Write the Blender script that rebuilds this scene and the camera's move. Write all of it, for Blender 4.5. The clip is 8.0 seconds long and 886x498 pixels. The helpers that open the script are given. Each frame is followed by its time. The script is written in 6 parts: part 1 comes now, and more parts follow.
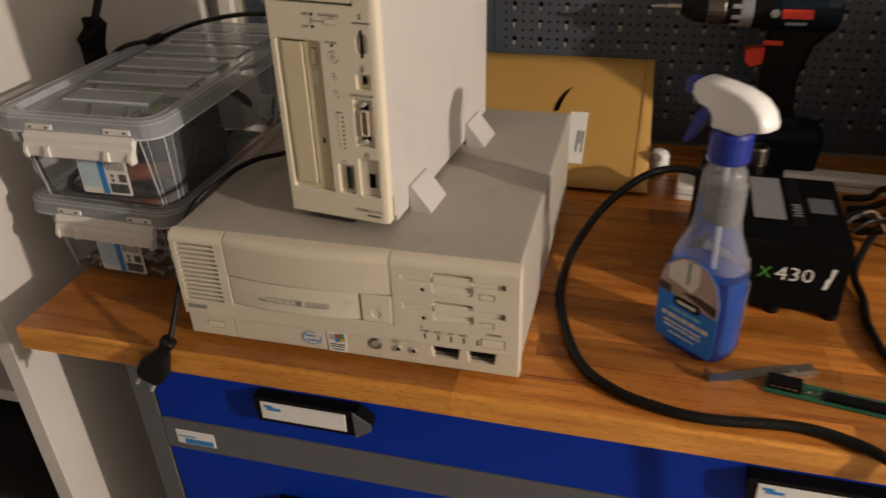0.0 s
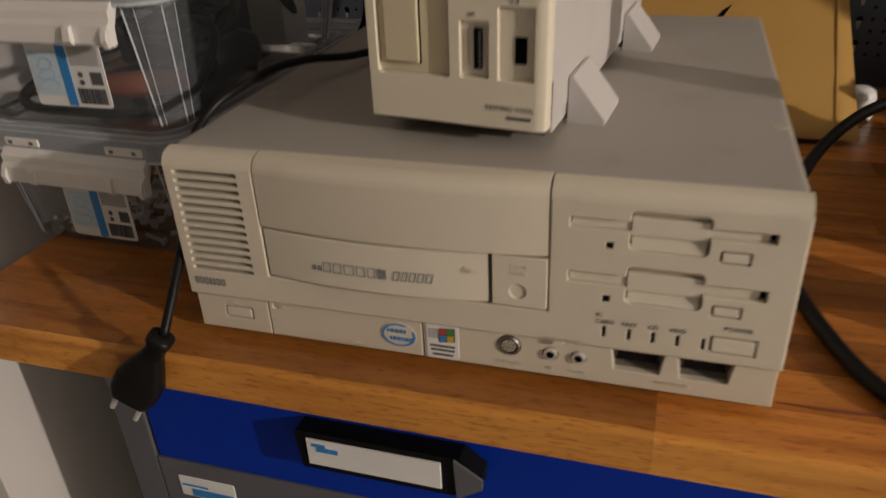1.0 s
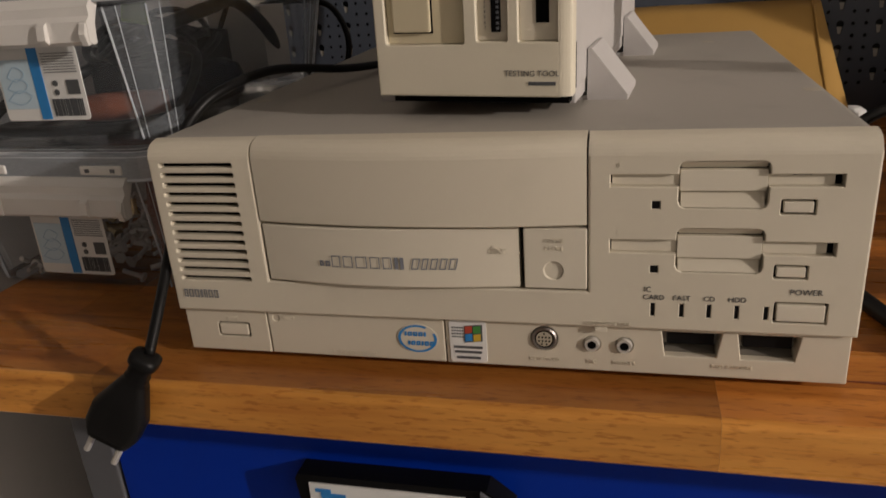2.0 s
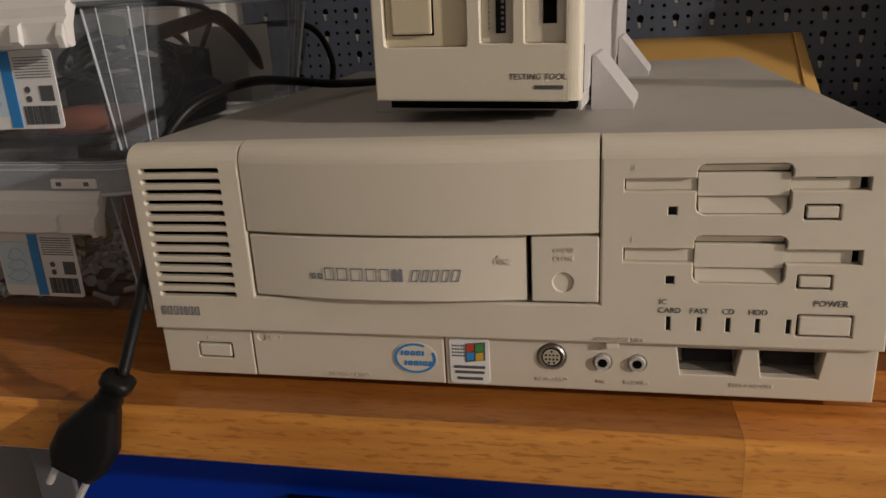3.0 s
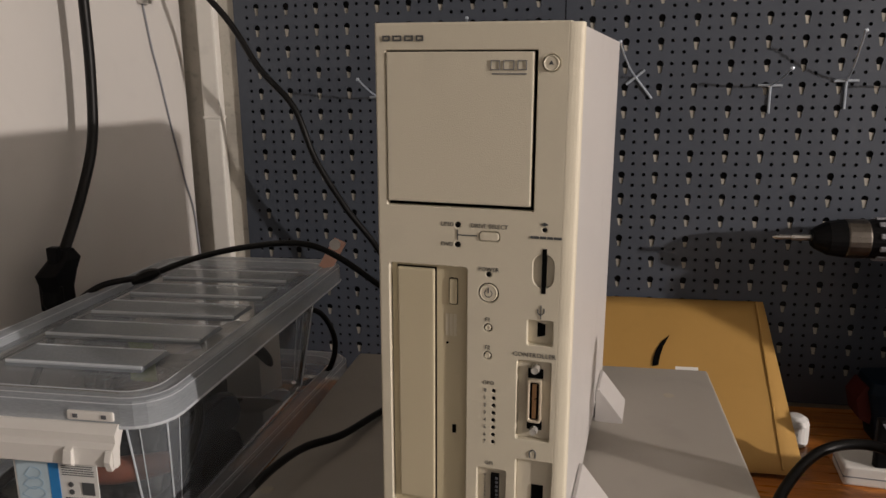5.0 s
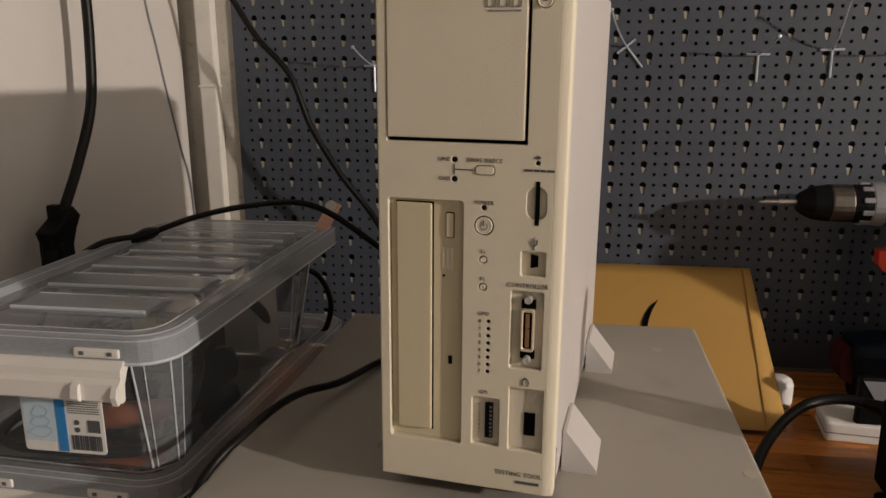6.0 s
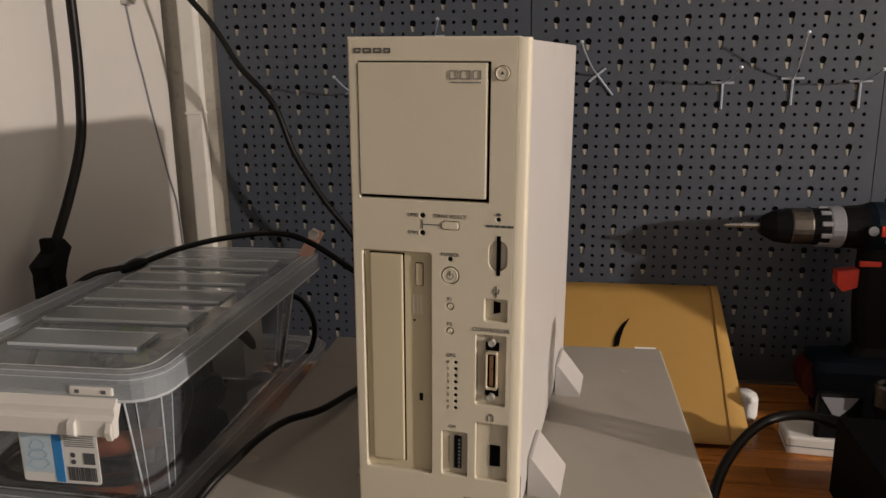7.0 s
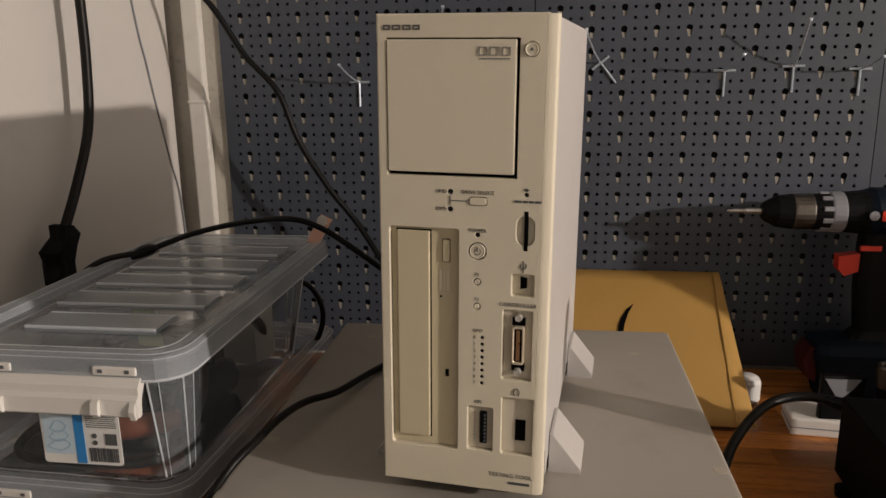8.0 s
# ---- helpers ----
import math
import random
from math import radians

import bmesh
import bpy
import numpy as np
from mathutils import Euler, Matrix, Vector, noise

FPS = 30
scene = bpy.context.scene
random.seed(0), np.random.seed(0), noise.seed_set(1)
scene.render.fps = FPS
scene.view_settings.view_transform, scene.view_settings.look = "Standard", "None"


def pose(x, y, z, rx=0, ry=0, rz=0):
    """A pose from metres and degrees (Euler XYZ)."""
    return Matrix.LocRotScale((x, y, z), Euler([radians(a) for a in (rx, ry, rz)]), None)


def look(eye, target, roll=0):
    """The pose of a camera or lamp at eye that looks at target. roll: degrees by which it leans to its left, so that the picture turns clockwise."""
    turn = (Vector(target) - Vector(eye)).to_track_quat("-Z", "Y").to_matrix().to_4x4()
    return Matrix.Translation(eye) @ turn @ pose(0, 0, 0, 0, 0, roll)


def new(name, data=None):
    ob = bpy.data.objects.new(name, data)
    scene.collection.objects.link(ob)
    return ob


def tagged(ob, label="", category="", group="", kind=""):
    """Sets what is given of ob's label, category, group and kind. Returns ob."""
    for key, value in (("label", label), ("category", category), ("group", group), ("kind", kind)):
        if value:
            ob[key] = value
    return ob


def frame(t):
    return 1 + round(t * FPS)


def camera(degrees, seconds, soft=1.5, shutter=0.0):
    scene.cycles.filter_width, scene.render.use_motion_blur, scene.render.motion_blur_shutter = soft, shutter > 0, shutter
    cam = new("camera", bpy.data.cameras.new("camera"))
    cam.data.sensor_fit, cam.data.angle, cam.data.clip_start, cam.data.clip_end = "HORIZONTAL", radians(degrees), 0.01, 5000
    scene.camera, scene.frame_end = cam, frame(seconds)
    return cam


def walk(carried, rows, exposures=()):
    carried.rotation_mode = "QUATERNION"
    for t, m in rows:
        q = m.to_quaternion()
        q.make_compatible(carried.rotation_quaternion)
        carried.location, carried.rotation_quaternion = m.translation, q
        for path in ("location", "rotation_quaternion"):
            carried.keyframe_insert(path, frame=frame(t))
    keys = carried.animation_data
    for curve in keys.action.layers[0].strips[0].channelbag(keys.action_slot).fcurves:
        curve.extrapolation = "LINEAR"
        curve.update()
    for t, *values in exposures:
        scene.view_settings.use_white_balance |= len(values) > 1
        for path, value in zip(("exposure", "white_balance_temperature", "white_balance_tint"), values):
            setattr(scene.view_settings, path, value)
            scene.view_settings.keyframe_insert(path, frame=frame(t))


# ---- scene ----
cam = camera(60.6, 8.0, shutter=0.36)
PATH = [
    (0, (0.492, -0.62, 1.432), (0.024, 1.031, 0.405), -2.2),
    (0.5, (0.39, -0.516, 1.346), (-0.147, 1.115, 0.321), -3.0),
    (1, (0.318, -0.388, 1.206), (-0.222, 1.276, 0.237), -2.8),
    (1.2, (0.296, -0.375, 1.164), (-0.244, 1.303, 0.221), -3.5),
    (2.3, (0.271, -0.387, 1.116), (-0.174, 1.447, 0.454), -4.1),
    (2.5, (0.262, -0.381, 1.107), (-0.164, 1.465, 0.467), -3.8),
    (3, (0.256, -0.371, 1.097), (-0.142, 1.488, 0.477), -3.2),
    (3.5, (0.257, -0.369, 1.16), (-0.125, 1.508, 0.585), -2.7),
    (3.7, (0.254, -0.375, 1.22), (-0.114, 1.523, 0.708), -2.3),
    (4, (0.252, -0.375, 1.302), (-0.11, 1.537, 0.839), -1.4),
    (4.2, (0.251, -0.376, 1.345), (-0.117, 1.541, 0.909), -1.3),
    (5.3, (0.252, -0.379, 1.336), (-0.088, 1.543, 0.901), -0.5),
    (5.5, (0.249, -0.381, 1.33), (-0.085, 1.539, 0.88), -0.4),
    (6, (0.252, -0.403, 1.312), (-0.074, 1.517, 0.853), -0.5),
    (6.5, (0.262, -0.415, 1.319), (-0.053, 1.503, 0.851), -0.5),
    (7, (0.27, -0.432, 1.352), (-0.026, 1.492, 0.892), -0.8),
    (7.5, (0.259, -0.441, 1.346), (-0.019, 1.484, 0.88), -0.7),
    (8, (0.244, -0.444, 1.34), (-0.016, 1.483, 0.872), -0.8),
]
EXPOSURES = [(0.0, 0.0, 6750, 10), (0.5, -0.07, 6650, 10), (1.0, -0.23, 6450, 10), (2.5, -0.08, 6250, 10), (3.0, -0.06, 6150, 10), (3.5, -0.06, 5800, 10),
             (4.0, -0.08, 5830, 10), (5.5, -0.05, 6300, 10), (6.0, -0.05, 6450, 10), (7.0, 0.0, 6350, 10), (8.0, 0.0, 6350, 10)]
walk(cam, [(t, look(eye, target, roll)) for t, eye, target, roll in PATH], EXPOSURES)

# ---- light ----
world = bpy.data.worlds.new("world")
scene.world = world
world.use_nodes = True
world.node_tree.nodes["Background"].inputs[0].default_value = (0.010, 0.009, 0.008, 1)
world.node_tree.nodes["Background"].inputs[1].default_value = 1.0
LAMP = Vector((3.50, -1.175, 1.93))
bulb = bpy.data.lights.new("ceiling_bulb_light", "POINT")
bulb.energy, bulb.shadow_soft_size, bulb.color = 385, 0.04, (1.0, 0.86, 0.745)
new("ceiling_bulb_light", bulb).location = LAMP
scene.view_settings.exposure = 0.0

ZB = 0.885          # bench top
ZT = 1.03           # top of the desktop computer


# ---- building tools ----
WM = {}
ALL = {}


def nodes_of(m):
    m.use_nodes = True
    return m.node_tree.nodes, m.node_tree.links, m.node_tree.nodes["Principled BSDF"]


def mat(name, color, rough=0.5, metal=0.0, var=0.12, scale=14.0, bump=0.08, grain=500.0, spec=0.5, stretch=(1, 1, 1), dirt=0.0, each=0.0):
    """A surface with broad tone changes, fine grain relief and, where wanted, dirt."""
    m = bpy.data.materials.new(name)
    n, l, p = nodes_of(m)
    p.inputs["Roughness"].default_value = rough
    p.inputs["Metallic"].default_value = metal
    p.inputs["Specular IOR Level"].default_value = spec
    tc, mp = n.new("ShaderNodeTexCoord"), n.new("ShaderNodeMapping")
    mp.inputs["Scale"].default_value = stretch
    l.new(tc.outputs["Object"], mp.inputs["Vector"])
    big = n.new("ShaderNodeTexNoise")
    big.inputs["Scale"].default_value, big.inputs["Detail"].default_value = scale, 6
    l.new(mp.outputs[0], big.inputs["Vector"])
    fine = n.new("ShaderNodeTexNoise")
    fine.inputs["Scale"].default_value, fine.inputs["Detail"].default_value = grain, 3
    l.new(mp.outputs[0], fine.inputs["Vector"])
    ramp = n.new("ShaderNodeMix")
    ramp.data_type = "RGBA"
    ramp.inputs[6].default_value = (*[c * (1 - var) for c in color], 1)
    ramp.inputs[7].default_value = (*[min(1, c * (1 + var)) for c in color], 1)
    l.new(big.outputs[0], ramp.inputs[0])
    out = ramp.outputs[2]
    if dirt:
        spots = n.new("ShaderNodeTexNoise")
        spots.inputs["Scale"].default_value, spots.inputs["Detail"].default_value = scale * 5, 8
        l.new(tc.outputs["Object"], spots.inputs["Vector"])
        cut = n.new("ShaderNodeMapRange")
        cut.inputs[1].default_value, cut.inputs[2].default_value, cut.inputs[4].default_value = 0.56, 0.72, dirt
        l.new(spots.outputs[0], cut.inputs[0])
        mx = n.new("ShaderNodeMix")
        mx.data_type = "RGBA"
        mx.inputs[7].default_value = (*[c * 0.45 for c in color], 1)
        l.new(cut.outputs[0], mx.inputs[0])
        l.new(out, mx.inputs[6])
        out = mx.outputs[2]
    if each:
        info, mr = n.new("ShaderNodeObjectInfo"), n.new("ShaderNodeMapRange")
        mr.inputs[3].default_value, mr.inputs[4].default_value = 1 - each, 1 + each
        l.new(info.outputs["Random"], mr.inputs[0])
        hs = n.new("ShaderNodeHueSaturation")
        l.new(mr.outputs[0], hs.inputs["Value"])
        l.new(out, hs.inputs["Color"])
        out = hs.outputs[0]
    l.new(out, p.inputs["Base Color"])
    rr = n.new("ShaderNodeMapRange")
    rr.inputs[3].default_value, rr.inputs[4].default_value = max(0.02, rough - 0.08), min(1, rough + 0.08)
    l.new(big.outputs[0], rr.inputs[0])
    l.new(rr.outputs[0], p.inputs["Roughness"])
    b = n.new("ShaderNodeBump")
    b.inputs["Strength"].default_value, b.inputs["Distance"].default_value = bump, 0.0006
    l.new(fine.outputs[0], b.inputs["Height"])
    l.new(b.outputs[0], p.inputs["Normal"])
    ALL[name] = m
    return m


def clear_plastic(name, tint, veil, body=(0.86, 0.88, 0.92), ior=1.25):
    """Thin see-through plastic: mostly transparent, a little milky, glossy at grazing angles."""
    m = bpy.data.materials.new(name)
    n, l, p = nodes_of(m)
    tr = n.new("ShaderNodeBsdfTransparent")
    tr.inputs[0].default_value = (*tint, 1)
    df, tl, mk = n.new("ShaderNodeBsdfDiffuse"), n.new("ShaderNodeBsdfTranslucent"), n.new("ShaderNodeMixShader")
    df.inputs[0].default_value = tl.inputs[0].default_value = (*body, 1)
    mk.inputs[0].default_value = 0.4
    l.new(df.outputs[0], mk.inputs[1])
    l.new(tl.outputs[0], mk.inputs[2])
    gl = n.new("ShaderNodeBsdfGlossy")
    gl.inputs["Roughness"].default_value = 0.12
    fr = n.new("ShaderNodeFresnel")
    fr.inputs[0].default_value = ior
    noise_ = n.new("ShaderNodeTexNoise")
    noise_.inputs["Scale"].default_value, noise_.inputs["Detail"].default_value = 45, 5
    mr = n.new("ShaderNodeMapRange")
    mr.inputs[3].default_value, mr.inputs[4].default_value = veil * 0.7, veil * 1.3
    l.new(noise_.outputs[0], mr.inputs[0])
    a, b = n.new("ShaderNodeMixShader"), n.new("ShaderNodeMixShader")
    l.new(mr.outputs[0], a.inputs[0])
    l.new(tr.outputs[0], a.inputs[1])
    l.new(mk.outputs[0], a.inputs[2])
    l.new(fr.outputs[0], b.inputs[0])
    l.new(a.outputs[0], b.inputs[1])
    l.new(gl.outputs[0], b.inputs[2])
    l.new(b.outputs[0], n["Material Output"].inputs["Surface"])
    n.remove(p)
    return m


def thing(name, x=0, y=0, z=0, rz=0, label="", category="", group="", kind=""):
    ob = new(name)
    ob.matrix_world = pose(x, y, z, 0, 0, rz)
    ob.empty_display_size = 0.02
    WM[ob] = pose(x, y, z, 0, 0, rz)
    return tagged(ob, label, category, group, kind)


def mesh_of(name, bm, material, smooth=False):
    bmesh.ops.remove_doubles(bm, verts=bm.verts, dist=1e-6)
    bmesh.ops.recalc_face_normals(bm, faces=bm.faces)
    if smooth:
        for f in bm.faces:
            f.smooth = True
    me = bpy.data.meshes.new(name)
    bm.to_mesh(me)
    bm.free()
    me.materials.append(material)
    return me


def part(name, bm, material, parent, label="", local=False, smooth=False):
    """One mesh under a thing or under a part. bm is in world coordinates, or in the thing's own with local."""
    me = mesh_of(name, bm, material, smooth)
    if not local:
        me.transform(WM[parent].inverted())
    ob = new(name, me)
    ob.parent = parent
    WM[ob] = WM[parent]
    return tagged(ob, label)


def solid(name, bm, material, label="", category="", group="", kind="", smooth=False):
    """A thing of one mesh, its origin at the middle of its base."""
    me = mesh_of(name, bm, material, smooth)
    co = np.empty(len(me.vertices) * 3)
    me.vertices.foreach_get("co", co)
    co = co.reshape(-1, 3)
    lo, hi = co.min(0), co.max(0)
    o = Vector(((lo[0] + hi[0]) / 2, (lo[1] + hi[1]) / 2, lo[2]))
    me.transform(Matrix.Translation(-o))
    ob = new(name, me)
    ob.location = o
    WM[ob] = Matrix.Translation(o)
    return tagged(ob, label, category, group, kind)


def BM():
    return bmesh.new()


def box(bm, x0, x1, y0, y1, z0, z1, bevel=0.0, seg=2, m=None):
    r = bmesh.ops.create_cube(bm, size=1)
    vs = r["verts"]
    for v in vs:
        v.co = Vector((x0 + (v.co.x + 0.5) * (x1 - x0), y0 + (v.co.y + 0.5) * (y1 - y0), z0 + (v.co.z + 0.5) * (z1 - z0)))
    if bevel:
        es = list({e for v in vs for e in v.link_edges})
        r = bmesh.ops.bevel(bm, geom=es, offset=bevel, segments=seg, profile=0.6, affect="EDGES")
        vs = list({v for f in r["faces"] for v in f.verts} | {v for v in vs if v.is_valid})
    if m is not None:
        for v in vs:
            v.co = m @ v.co
    return bm


def bx(*a, **k):
    return box(BM(), *a, **k)


def rrect(x0, x1, z0, z1, r=0.0, n=5, grow=0.0):
    """Rounded rectangle as a loop of (x, z)."""
    x0, x1, z0, z1 = x0 - grow, x1 + grow, z0 - grow, z1 + grow
    if r <= 0:
        return [(x0, z0), (x1, z0), (x1, z1), (x0, z1)]
    r = min(r + grow, (x1 - x0) / 2 - 1e-6, (z1 - z0) / 2 - 1e-6)
    pts = []
    for cx, cz, a in ((x1 - r, z0 + r, -90), (x1 - r, z1 - r, 0), (x0 + r, z1 - r, 90), (x0 + r, z0 + r, 180)):
        for i in range(n + 1):
            t = radians(a + 90 * i / n)
            pts.append((cx + r * math.cos(t), cz + r * math.sin(t)))
    return pts


def bridge(bm, a, b):
    for i in range(len(a)):
        j = (i + 1) % len(a)
        try:
            bm.faces.new((a[i], a[j], b[j], b[i]))
        except ValueError:
            pass


def inside(p, loop):
    c = False
    for i in range(len(loop)):
        (x1, y1), (x2, y2) = loop[i - 1], loop[i]
        if (y1 > p[1]) != (y2 > p[1]) and p[0] < (x2 - x1) * (p[1] - y1) / (y2 - y1) + x1:
            c = not c
    return c


def tri_plate(outer, loops):
    """Triangles of a flat plate with holes: points and index triples."""
    from mathutils.geometry import delaunay_2d_cdt
    pts, edges = [], []
    for lp in [outer, *loops]:
        s = len(pts)
        pts += [Vector(p) for p in lp]
        edges += [(s + i, s + (i + 1) % len(lp)) for i in range(len(lp))]
    v, _, f, *_ = delaunay_2d_cdt(pts, edges, [], 0, 1e-7)
    tris = []
    for t in f:
        c = (sum(v[i][0] for i in t) / 3, sum(v[i][1] for i in t) / 3)
        if inside(c, outer) and not any(inside(c, lp) for lp in loops):
            tris.append(t)
    return v, tris


def plate(bm, rect, holes=(), y=0.0, t=0.003, c=0.0005, r=0.0, bend=None):
    """A plate in the xz plane that faces -y, with softened edges. rect: x0, x1, z0, z1; holes: (x0, x1, z0, z1, radius, depth[, floor])."""
    outer = rrect(*rect, r=r, grow=-c)
    loops = [rrect(*h[:4], r=h[4], grow=c) for h in holes]
    v, tris = tri_plate(outer, loops)
    fv = [bm.verts.new((p[0], y, p[1])) for p in v]
    for a in tris:
        try:
            bm.faces.new([fv[i] for i in a])
        except ValueError:
            pass
    ring = lambda lp, yy: [bm.verts.new((px, yy, pz)) for px, pz in lp]
    o0, o1, o2 = ring(outer, y), ring(rrect(*rect, r=r), y + c), ring(rrect(*rect, r=r), y + t)
    bridge(bm, o0, o1)
    bridge(bm, o1, o2)
    for h in holes:
        a, b, d = ring(rrect(*h[:4], r=h[4], grow=c), y), ring(rrect(*h[:4], r=h[4]), y + c), ring(rrect(*h[:4], r=h[4]), y + h[5])
        bridge(bm, a, b)
        bridge(bm, b, d)
        if len(h) < 7 or h[6]:
            bm.faces.new(d)
    if bend:
        for q in bm.verts:
            q.co.y += bend(q.co.x, q.co.z)
    return bm


def smooth_path(pts, n=10):
    P = [Vector(p) for p in pts]
    P = [2 * P[0] - P[1], *P, 2 * P[-1] - P[-2]]
    out = []
    for i in range(1, len(P) - 2):
        for k in range(n):
            t = k / n
            a, b, c, d = P[i - 1], P[i], P[i + 1], P[i + 2]
            out.append(0.5 * ((2 * b) + (c - a) * t + (2 * a - 5 * b + 4 * c - d) * t * t + (3 * b - a - 3 * c + d) * t ** 3))
    return out + [P[-2]]


def tube(bm, pts, r, n=8, sides=10, raw=False):
    """A round cable through the points, with closed ends. r: radius, or a function of the share of the way."""
    P = [Vector(p) for p in pts] if raw else smooth_path(pts, n)
    up, rings = Vector((0.13, 0.21, 0.97)), []
    for i, p in enumerate(P):
        d = (P[min(i + 1, len(P) - 1)] - P[max(i - 1, 0)]).normalized()
        s = d.cross(up)
        s = (s if s.length > 1e-4 else d.cross(Vector((1, 0, 0)))).normalized()
        up = s.cross(d)
        rr = r(i / (len(P) - 1)) if callable(r) else r
        rings.append([bm.verts.new(p + rr * (math.cos(a) * s + math.sin(a) * up)) for a in (2 * math.pi * k / sides for k in range(sides))])
    for a, b in zip(rings, rings[1:]):
        bridge(bm, a, b)
    bm.faces.new(rings[0])
    bm.faces.new(rings[-1])
    return bm


def lathe(bm, prof, origin, axis="z", n=24):
    """A turned form. prof: (distance along the axis, radius)."""
    rings = []
    for d, r in prof:
        ring = []
        for k in range(n):
            a = 2 * math.pi * k / n
            u, w = r * math.cos(a), r * math.sin(a)
            co = {"z": (u, w, d), "x": (d, u, w), "y": (u, d, w)}[axis]
            ring.append(bm.verts.new(Vector(origin) + Vector(co)))
        rings.append(ring)
    for a, b in zip(rings, rings[1:]):
        bridge(bm, a, b)
    bm.faces.new(rings[0])
    bm.faces.new(rings[-1])
    return bm


def loft(bm, sections, caps=(True, True)):
    """A skin over rounded rectangles. sections: (z, x0, x1, y0, y1, radius)."""
    rings = [[bm.verts.new((px, py, s[0])) for px, py in rrect(s[1], s[2], s[3], s[4], s[5])] for s in sections]
    for a, b in zip(rings, rings[1:]):
        bridge(bm, a, b)
    if caps[0]:
        bm.faces.new(rings[0])
    if caps[1]:
        bm.faces.new(rings[-1])
    return bm


def prism(bm, loop, a, b, axis="y"):
    """A flat outline pushed along an axis from a to b."""
    put = {"y": lambda p, q, s: (p, s, q), "x": lambda p, q, s: (s, p, q), "z": lambda p, q, s: (p, q, s)}[axis]
    r0 = [bm.verts.new(put(p, q, a)) for p, q in loop]
    r1 = [bm.verts.new(put(p, q, b)) for p, q in loop]
    bridge(bm, r0, r1)
    bm.faces.new(r0)
    bm.faces.new(r1)
    return bm


def lettering(body, size, x, y, z, material, parent, width=None, local=False, shear=0.0, align="CENTER", rot=None, name="lettering", thick=0.0001):
    """Printed or raised words on a face that looks to -y; (x, z) is the middle of the line."""
    cu = bpy.data.curves.new("words", "FONT")
    cu.body, cu.size, cu.align_x, cu.align_y, cu.shear, cu.extrude = body, size, align, "CENTER", shear, thick
    cu.resolution_u, cu.offset = 2, -0.007 * size
    tmp = bpy.data.objects.new("words", cu)
    scene.collection.objects.link(tmp)
    me = bpy.data.meshes.new_from_object(tmp.evaluated_get(bpy.context.evaluated_depsgraph_get()))
    bpy.data.objects.remove(tmp)
    bpy.data.curves.remove(cu)
    me.name = name
    xs = [v.co.x for v in me.vertices]
    if width and xs:
        f = width / (max(xs) - min(xs))
        me.transform(Matrix.Diagonal((f, 1, 1, 1)))
    me.transform(Matrix.Translation((x, y, z)) @ (rot if rot is not None else pose(0, 0, 0, 90)))
    if not local:
        me.transform(WM[parent].inverted())
    me.materials.clear()
    me.materials.append(material)
    ob = new(name, me)
    ob.parent = parent
    WM[ob] = WM[parent]
    return ob


def letter_blocks(bm, widths, x0, x1, z0, z1, y, slant=0.0, stroke=0.0007):
    """A logo as a row of plain outlined blocks, one for each letter."""
    total = sum(widths) + 0.35 * (len(widths) - 1)
    u, x = (x1 - x0) / total, x0
    for w in widths:
        a, b, c = x, x + w * u, min(stroke, (z1 - z0) * 0.3)
        bars = [(a, b, z0, z1)] if w * u < 2.6 * c else [(a, a + c, z0, z1), (b - c, b, z0, z1), (a + c, b - c, z1 - c, z1), (a + c, b - c, z0, z0 + c)]
        for p, q, r, t in bars:
            for v in bmesh.ops.create_cube(bm, size=1)["verts"]:
                zz = r + (v.co.z + 0.5) * (t - r)
                v.co = Vector((p + (v.co.x + 0.5) * (q - p) + slant * (zz - z0), y + (v.co.y - 0.5) * 0.0004, zz))
        x += (w + 0.35) * u
    return bm


def offset_loop(loop, d):
    """The loop drawn in by d; corners mitred. Loops run counter-clockwise."""
    out, n = [], len(loop)
    for i in range(n):
        p, a, b = Vector(loop[i]), Vector(loop[i - 1]), Vector(loop[(i + 1) % n])
        e, f = (p - a).normalized(), (b - p).normalized()
        na, nb = Vector((-e.y, e.x)), Vector((-f.y, f.x))
        k = 1 + na.dot(nb)
        q = p + (na + nb) * (d / k if k > 0.05 else 0)
        out.append((q.x, q.y))
    return out


def sheet(bm, outer, holes, y, t, c=0.0012, hc=0.0005):
    """As plate(), for any outline; holes: (loop, depth, floor)."""
    o_in = offset_loop(outer, c)
    loops = [offset_loop(h[0], -hc) for h in holes]
    v, tris = tri_plate(o_in, loops)
    fv = [bm.verts.new((p[0], y, p[1])) for p in v]
    for a in tris:
        try:
            bm.faces.new([fv[i] for i in a])
        except ValueError:
            pass
    ring = lambda lp, yy: [bm.verts.new((px, yy, pz)) for px, pz in lp]
    r0, r1, r2, r3 = ring(o_in, y), ring(offset_loop(outer, 0.3 * c), y + 0.3 * c), ring(outer, y + c), ring(outer, y + t)
    bridge(bm, r0, r1)
    bridge(bm, r1, r2)
    bridge(bm, r2, r3)
    for (lp, depth, floor_), big in zip(holes, loops):
        a, b, d = ring(big, y), ring(lp, y + hc), ring(lp, y + depth)
        bridge(bm, a, b)
        bridge(bm, b, d)
        if floor_:
            bm.faces.new(d)
    return bm


def R(x0, x1, z0, z1, r=0.0, n=4):
    return rrect(x0, x1, z0, z1, r, n)


def C(x, z, r, n=5):
    return rrect(x - r, x + r, z - r, z + r, r, n)


